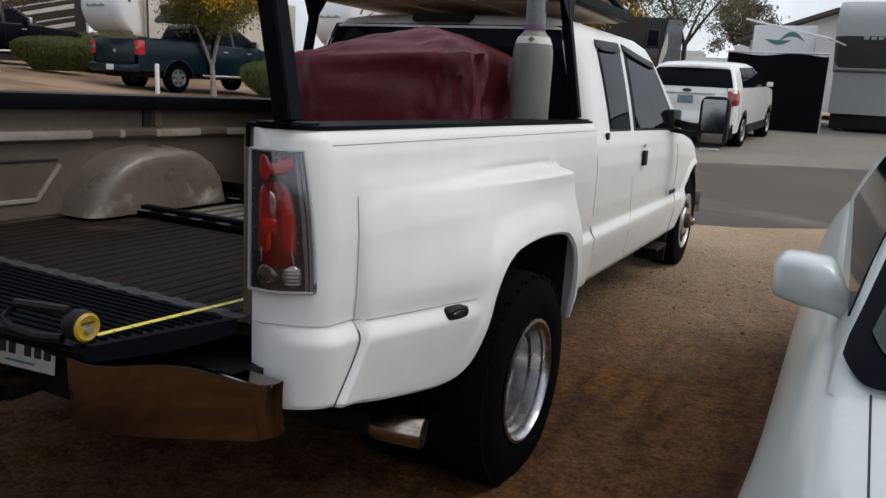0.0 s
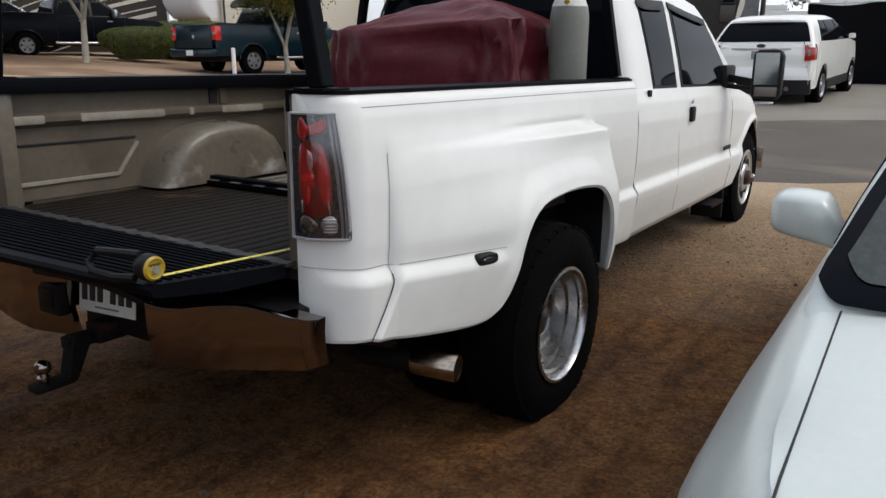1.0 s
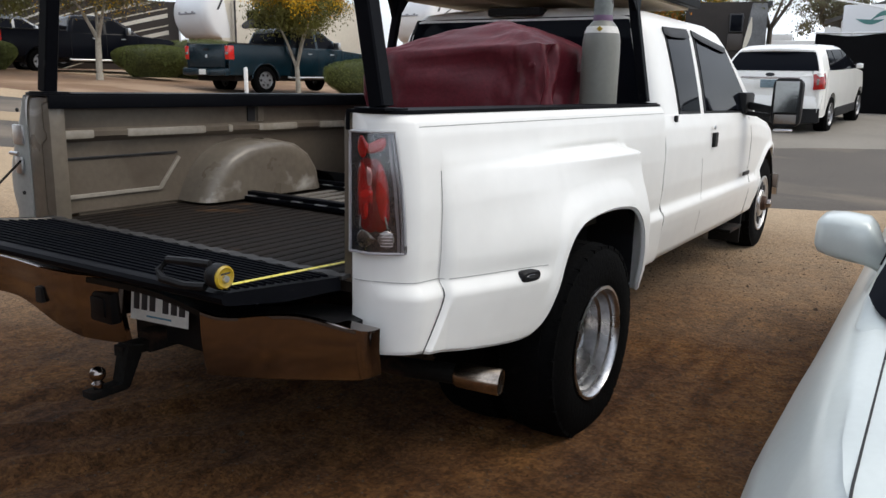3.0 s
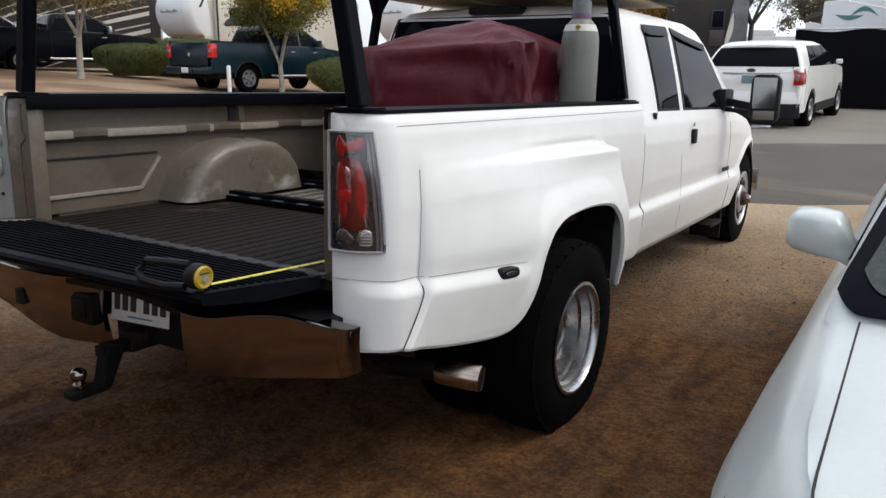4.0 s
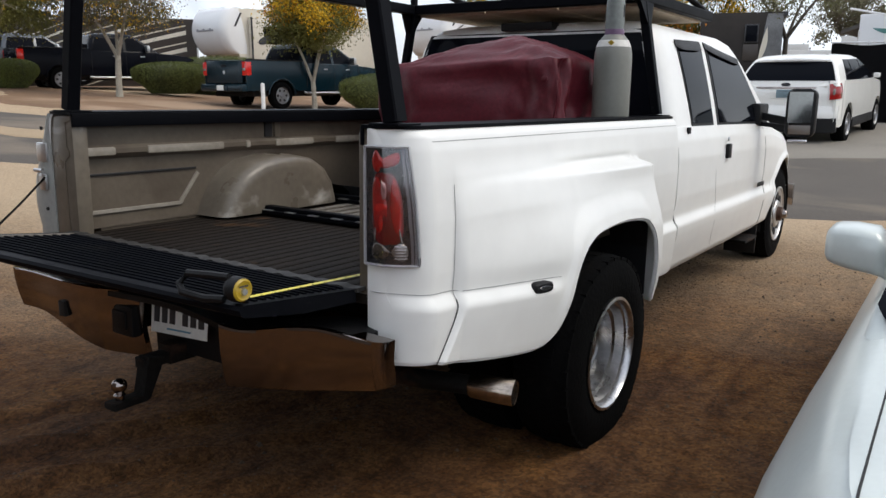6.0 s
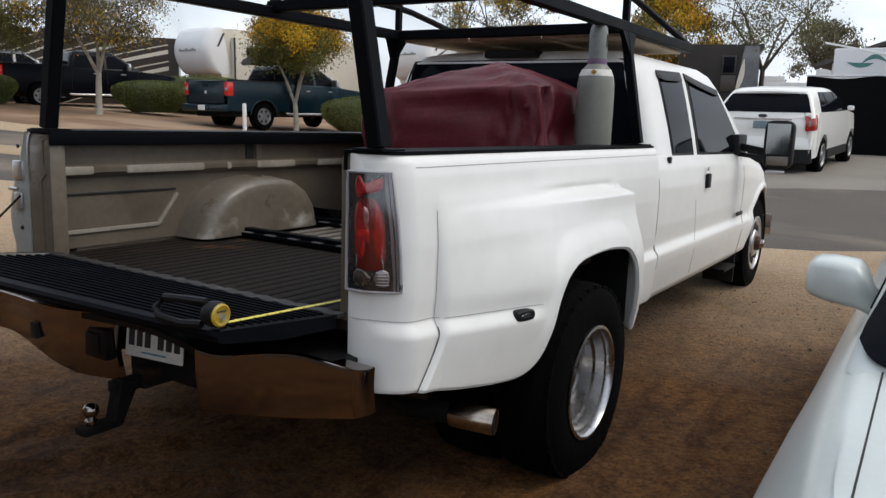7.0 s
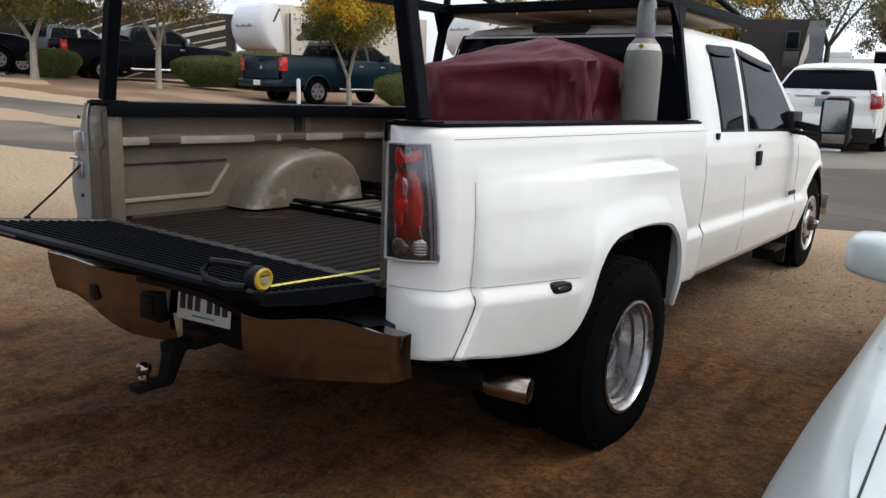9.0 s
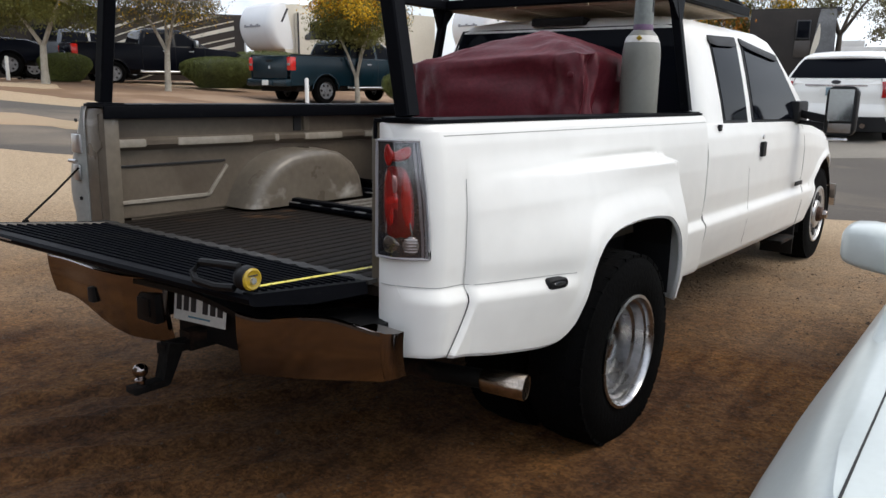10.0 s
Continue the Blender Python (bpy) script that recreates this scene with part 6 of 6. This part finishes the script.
# ---- screened fence, box trailer and roof behind the white car ----
SCREEN = mat("black_shade_cloth", (0.006, 0.006, 0.0068), 0.9, spec=0.08, var=0.2, scale=2, fine=40, bump=0.2)
fence = thing("screen_fence", place(0.1, 20.2, 0), "black shade cloth stretched on a fence frame", "fence")
part("cloth", B(slab(lin(-1.2, 1.15, 40), lin(0.02, 1.9, 8), lambda x, z: (x, 0.04 * math.sin(x * 5) * (1 - z / 2.2) + 0.03 * noise.noise((x * 2, z * 2, 1)), z + 0.03 * math.sin(x * 4) * z / 1.9), (0, 0.01, 0))), SCREEN, fence)
for x in (-1.2, -0.4, 0.4, 1.15):
    part("fence_post", B(tube([(x, 0.13, 0), (x, 0.13, 1.98)], 0.03, 8)), STEEL, fence)
part("top_rail", B(tube([(-1.2, 0.13, 1.95), (1.15, 0.13, 1.95)], 0.025, 8)), STEEL, fence)
boxt = thing("cargo_trailer", place(-0.10, 23.4, 3, 0.05), "white box trailer with a teal emblem on its side", "trailer")
part("body", B(box(-0.84, 0.84, 0, 4.5, 0.6, 2.80, 0.05)), RVWHITE, boxt)
TEALINK = mat("teal_emblem", (0.10, 0.28, 0.26), 0.5, var=0.1)
part("emblem", B(*[slab(lin(0, 1, 10), [0, 1], (lambda u, v, a=a, b=b: (-0.52 + a + 0.72 * u, -0.012, 2.34 + b + 0.16 * math.sin(u * 3.0) * (1 if a else -1) + 0.13 * math.sin(math.pi * u) * v)), (0, 0.006, 0)) for a, b in ((0, 0.08), (0.35, 0.0))]), TEALINK, boxt)
for s in (-1, 1):
    road_wheel(boxt, (s * 0.85, 2.6, 0.35), s, 0.35, 0.22)
SHINGLE = mat("grey_shingle", (0.13, 0.12, 0.11), 0.9, var=0.2, scale=3, fine=30, bump=0.3)
STUCCO = mat("white_stucco", (0.84, 0.84, 0.82), 0.9, var=0.06, scale=2, fine=40, bump=0.2)
house = thing("house", place(0.85, 34.0, -3, 0.3), "low white house with a dark shingle gable roof", "house")
part("wall", B(loft([[(-3.2, y, 0), (3.2, y, 0), (3.2, y, 2.75), (0, y, 3.85), (-3.2, y, 2.75)] for y in (0, 9)])), STUCCO, house)
for k in (-1, 1):
    part("roof", B(loft([[(0, y, 3.88), (k * 3.7, y, 2.62), (k * 3.7, y, 2.76), (0, y, 4.03)] for y in (-0.5, 9.5)])), SHINGLE, house)
    part("fascia", B(loft([[(0.02 * k, y, 3.86), (k * 3.71, y, 2.60), (k * 3.71, y, 2.74), (0.02 * k, y, 4.00)] for y in (-0.54, -0.503)])), SHINGLE, house)
wall2 = thing("garden_wall", place(-4.9, 41.0, 14, 0.55), "white block wall with stepped top", "wall", kind="structure")
part("blockwork", B(box(-4.5, 4.0, 0, 0.25, 0, 2.2, 0.02), box(-1.6, -0.4, 0.02, 0.23, 2.19, 2.5, 0.02), box(1.0, 2.6, 0.02, 0.23, 2.19, 2.85, 0.02)), STUCCO, wall2)

# ---- white marker posts ----
WPOST = mat("white_post_paint", (0.80, 0.80, 0.78), 0.5, var=0.06, scale=6)
for x, y in ((-14.0, 13.2), (-24.0, 9.7)):
    mp = part("marker_post", B(lathe([(0.055, 0), (0.055, 0.72), (0.045, 0.745), (0.02, 0.755)], (0, 0, 0), "z", 14)), WPOST)
    mp.matrix_world = place(x, y, 0)
    tagged(mp, "white plastic marker post at the roadside", "post", "marker posts")

# ---- trees and hedges ----
BARK = mat("pale_bark", (0.50, 0.46, 0.38), 0.9, var=0.2, scale=5, fine=40, bump=0.4, stain=((0.24, 0.20, 0.15), 6, 0.55))
BARKD = mat("brown_bark", (0.14, 0.115, 0.09), 0.9, var=0.2, scale=5, fine=40, bump=0.4)


def leaf_mat(name, c, c2):
    m = mat(name, c, 0.6, var=0.1, scale=1.2, fine=20, col2=c2, spec=0.3)
    m.node_tree.nodes["Principled BSDF"].inputs["Subsurface Weight"].default_value = 0.0
    return m


GREEN = leaf_mat("olive_leaves", (0.165, 0.155, 0.030), (0.095, 0.10, 0.022))
YELLOWL = leaf_mat("yellow_blossom", (0.80, 0.50, 0.02), (0.60, 0.34, 0.01))
ORANGE = leaf_mat("orange_blossom", (0.62, 0.23, 0.02), (0.50, 0.16, 0.01))
BROWNL = leaf_mat("dry_brown_leaves", (0.15, 0.125, 0.075), (0.09, 0.075, 0.045))
GREYL = leaf_mat("grey_green_leaves", (0.21, 0.195, 0.105), (0.12, 0.115, 0.06))
HEDGE = leaf_mat("hedge_leaves", (0.145, 0.165, 0.040), (0.095, 0.115, 0.028))
HEDGED = mat("hedge_inside", (0.060, 0.072, 0.020), 0.9, var=0.2, scale=6)


def leaves(pts, size, rng, long=1.25):
    vs, fs = [], []
    for p in pts:
        s = size * rng.uniform(0.6, 1.35)
        q = Euler((rng.uniform(0, 6.3), rng.uniform(0, 6.3), rng.uniform(0, 6.3))).to_matrix()
        i = len(vs)
        for a in ((-s * long, 0, 0), (0, -s * 0.62, s * 0.12), (s * long, 0, 0), (0, s * 0.62, s * 0.12)):
            vs.append(Vector(p) + q @ Vector(a))
        fs.append((i, i + 1, i + 2, i + 3))
    me = bpy.data.meshes.new("leaves")
    me.from_pydata(vs, [], fs)
    return me


def tree(m, label, seed, trunk_h, trunk_r, clumps, crown, n_leaf, size, mats, bark=BARK, spread=0.45, fork=3):
    """Tapered trunk, forked limbs, and leaf clumps scattered through an uneven crown. crown: (centre z, half width, half height)."""
    rng = random.Random(seed)
    t = thing("tree", m, label, "tree")
    cz, cw, ch = crown
    lean = Vector((rng.uniform(-0.1, 0.1), rng.uniform(-0.1, 0.1), 0))
    top = Vector((0, 0, trunk_h)) + lean
    part("trunk", B(tube([(0, 0, -0.1), (lean.x * 0.2, lean.y * 0.2, trunk_h * 0.3), (lean.x * 0.6, lean.y * 0.6, trunk_h * 0.7), top], 0, 10, [trunk_r * 1.25, trunk_r, trunk_r * 0.9, trunk_r * 0.8])), bark, t)
    tips, limbs = [], []
    for i in range(clumps):
        a, r = rng.uniform(0, 6.283), math.sqrt(rng.random())
        z = rng.uniform(-1, 1)
        k = math.sqrt(max(0.05, 1 - z * z)) if z > -0.3 else 0.85
        tips.append(Vector((math.cos(a) * r * cw * k, math.sin(a) * r * cw * k, cz + z * ch)))
    bases = []
    for i in range(fork):
        a = 6.283 * i / fork + rng.uniform(-0.4, 0.4)
        e = Vector((math.cos(a) * cw * spread, math.sin(a) * cw * spread, trunk_h + (cz - trunk_h) * 0.7 + rng.uniform(-0.1, 0.1)))
        limbs.append(tube([top - Vector((0, 0, 0.05)), top + (e - top) * 0.45 + Vector((0, 0, 0.05)), e], 0, 8, [trunk_r * 0.62, trunk_r * 0.45, trunk_r * 0.32]))
        bases.append(e)
    for p in tips[: min(len(tips), 26)]:
        b = min(bases, key=lambda q: (q - p).length)
        mid = (b + p) / 2 + Vector((rng.uniform(-0.1, 0.1), rng.uniform(-0.1, 0.1), 0.05))
        limbs.append(tube([b, mid, p], 0, 5, [trunk_r * 0.22, trunk_r * 0.14, trunk_r * 0.06]))
    part("branchwork", B(*limbs), bark, t)
    total = sum(w for _, w, _ in mats)
    for mt, w, where in mats:
        pts = []
        # blossom sits on some of the clumps only, from a given height up
        chosen = tips if where is None else [c for c in tips if (c.z - cz) / ch > where - 0.25 * rng.random()][::2] or tips
        while len(pts) < n_leaf * w / total:
            c = rng.choice(chosen)
            s = 0.30 * min(cw, 1.6)
            pts.append(c + Vector((rng.gauss(0, s * 0.5), rng.gauss(0, s * 0.5), rng.gauss(0, s * 0.4))))
        me = leaves(pts, size, rng)
        me.name = "crown"
        me.materials.append(mt)
        ob = new("crown", me)
        ob.parent = t
        ob["kind"] = "stuff"
    return t


tree(place(-14.0, 15.2, 0), "small yellow-flowering tree with a pale forked trunk", 3, 0.85, 0.08, 120, (2.62, 1.42, 0.70), 64000, 0.026, ((GREEN, 7, None), (YELLOWL, 5.2, 0.10), (ORANGE, 0.8, 0.2)))
tree(place(-18.4, 11.75, 0), "small tree with dry brown crown and pale trunk", 8, 1.2, 0.09, 90, (3.35, 1.75, 1.25), 42000, 0.025, ((BROWNL, 6, None), (GREEN, 2.5, None), (YELLOWL, 0.8, -0.9)))
tree(place(-20.2, 9.05, 0, 0.04), "small leafy tree beside the parked trucks", 12, 1.0, 0.10, 90, (2.65, 1.75, 0.95), 52000, 0.028, ((GREEN, 7, None), (YELLOWL, 1.6, 0.0)))
tree(place(-22.5, 8.0, 0), "small leafy tree further along the row", 14, 1.0, 0.09, 50, (2.3, 1.4, 0.8), 16000, 0.038, ((GREEN, 7, None), (YELLOWL, 1.6, 0.0)))
tree(place(-6.9, 26.7, 0), "orange and yellow blossoming tree behind the cab", 21, 1.2, 0.14, 80, (3.35, 1.7, 2.0), 40000, 0.038, ((GREEN, 6, None), (YELLOWL, 4.5, -0.7), (ORANGE, 1.4, -0.2)), BARKD)
tree(place(-3.75, 27.8, 0), "tall thin-leaved tree with open sparse crown", 33, 2.6, 0.10, 70, (5.15, 2.6, 1.8), 9500, 0.036, ((GREYL, 6, None), (GREEN, 2, None)), BARKD, 0.5, 4)
tree(place(-17.2, 32.6, 0), "tall drooping tree beyond the trailers", 41, 2.8, 0.14, 90, (5.9, 3.5, 2.3), 26000, 0.046, ((GREYL, 6, None), (GREEN, 3, None), (YELLOWL, 1.5, -0.6)), BARKD, 0.5, 4)
tree(place(-4.1, 45.0, 0, 0.3), "dusty green tree beyond the fence", 47, 2.6, 0.14, 50, (4.3, 1.8, 1.3), 9000, 0.06, ((GREYL, 3, None), (BROWNL, 3, None)), BARKD)


def hedge(m, w, d, h, label, seed):
    rng = random.Random(seed)
    t = thing("hedge", m, label, "hedge")
    def f(a, k):
        r = (0.55 + 0.45 * math.sin(math.pi * min(0.5, k * 0.9))) if k < 0.65 else math.sqrt(max(0, 1 - ((k - 0.65) / 0.35) ** 2.2))
        n = 1 + 0.10 * noise.noise((math.cos(a) * 2 + seed, math.sin(a) * 2, k * 3))
        ca, sa = math.cos(a), math.sin(a)
        return Vector((math.copysign(abs(ca) ** 0.7, ca) * w * r * n, math.copysign(abs(sa) ** 0.7, sa) * d * r * n, h * k ** 0.9))
    part("inside", B(sheet(lin(0, 2 * math.pi, 33), lin(0.0, 0.995, 12), lambda a, k: f(a, k) * 0.96)), HEDGED, t, "", 80)
    pts = []
    for i in range(17000):
        p = f(rng.uniform(0, 6.283), rng.random() ** 0.8)
        pts.append(p * rng.uniform(0.96, 1.02))
    me = leaves(pts, 0.017, rng, 1.2)
    me.materials.append(HEDGE)
    ob = new("foliage", me)
    ob.parent = t
    ob["kind"] = "stuff"


hedge(place(-19.5, 14.4, 30, 0.05), 1.2, 0.8, 1.0, "clipped green hedge between parked trucks", 2)
hedge(place(-20.6, 17.2, 20), 1.9, 0.9, 1.35, "clipped green hedge behind the teal pickup", 4)
hedge(place(-11.9, 17.0, 42), 2.0, 0.9, 1.32, "clipped green hedge beyond the teal truck", 5)
hedge(place(-21.9, 10.5, 4), 0.62, 0.7, 0.85, "clipped green hedge at the row's end", 9)

# ---- loose pebbles on the dirt near the vehicles ----
PEBBLE = mat("pebbles", (0.13, 0.085, 0.052), 0.9, var=0.3, scale=9, fine=60, stain=((0.22, 0.17, 0.12), 14, 0.64))
rng = random.Random(77)
vs, fs = [], []
for i in range(13000):
    x, y = rng.uniform(-3.2, 4.0), rng.uniform(-1.3, 6.0)
    s = 0.0055 * rng.uniform(0.5, 1.0) / (rng.random() ** 0.35 + 0.12)
    z = terrain(x, y) + 0.001 + ruts(x, y) + 0.008 * noise.noise((x * 1.7, y * 1.7, 0)) + 0.010 * noise.noise((x * 0.6, y * 0.6, 3))
    n0 = len(vs)
    a0 = rng.uniform(0, 6.28)
    for k in range(5):
        a = a0 + k * 1.2566
        vs.append((x + math.cos(a) * s * rng.uniform(0.7, 1.2), y + math.sin(a) * s * rng.uniform(0.7, 1.2), z - s * 0.2))
    vs.append((x, y, z + s * rng.uniform(0.4, 0.8)))
    for k in range(5):
        fs.append((n0 + k, n0 + (k + 1) % 5, n0 + 5))
me = bpy.data.meshes.new("pebbles")
me.from_pydata(vs, [], fs)
me.materials.append(PEBBLE)
tagged(new("pebbles", me), "loose brown and tan pebbles scattered on the dirt", "pebbles", kind="stuff")

# ---- unseen wall added behind the camera to cut skylight on the near ground ----
BLOCKERBROWN = mat("blocker_brown", (0.13, 0.10, 0.078), 0.9, var=0.08, scale=1.5, fine=40, bump=0.2)
tagged(part("skylight_blocker", B(box(-9, 0.9, -4.4, -4.1, 0, 4.4, 0.02)), BLOCKERBROWN), "unseen brown wall added to cut skylight", "wall", kind="structure")
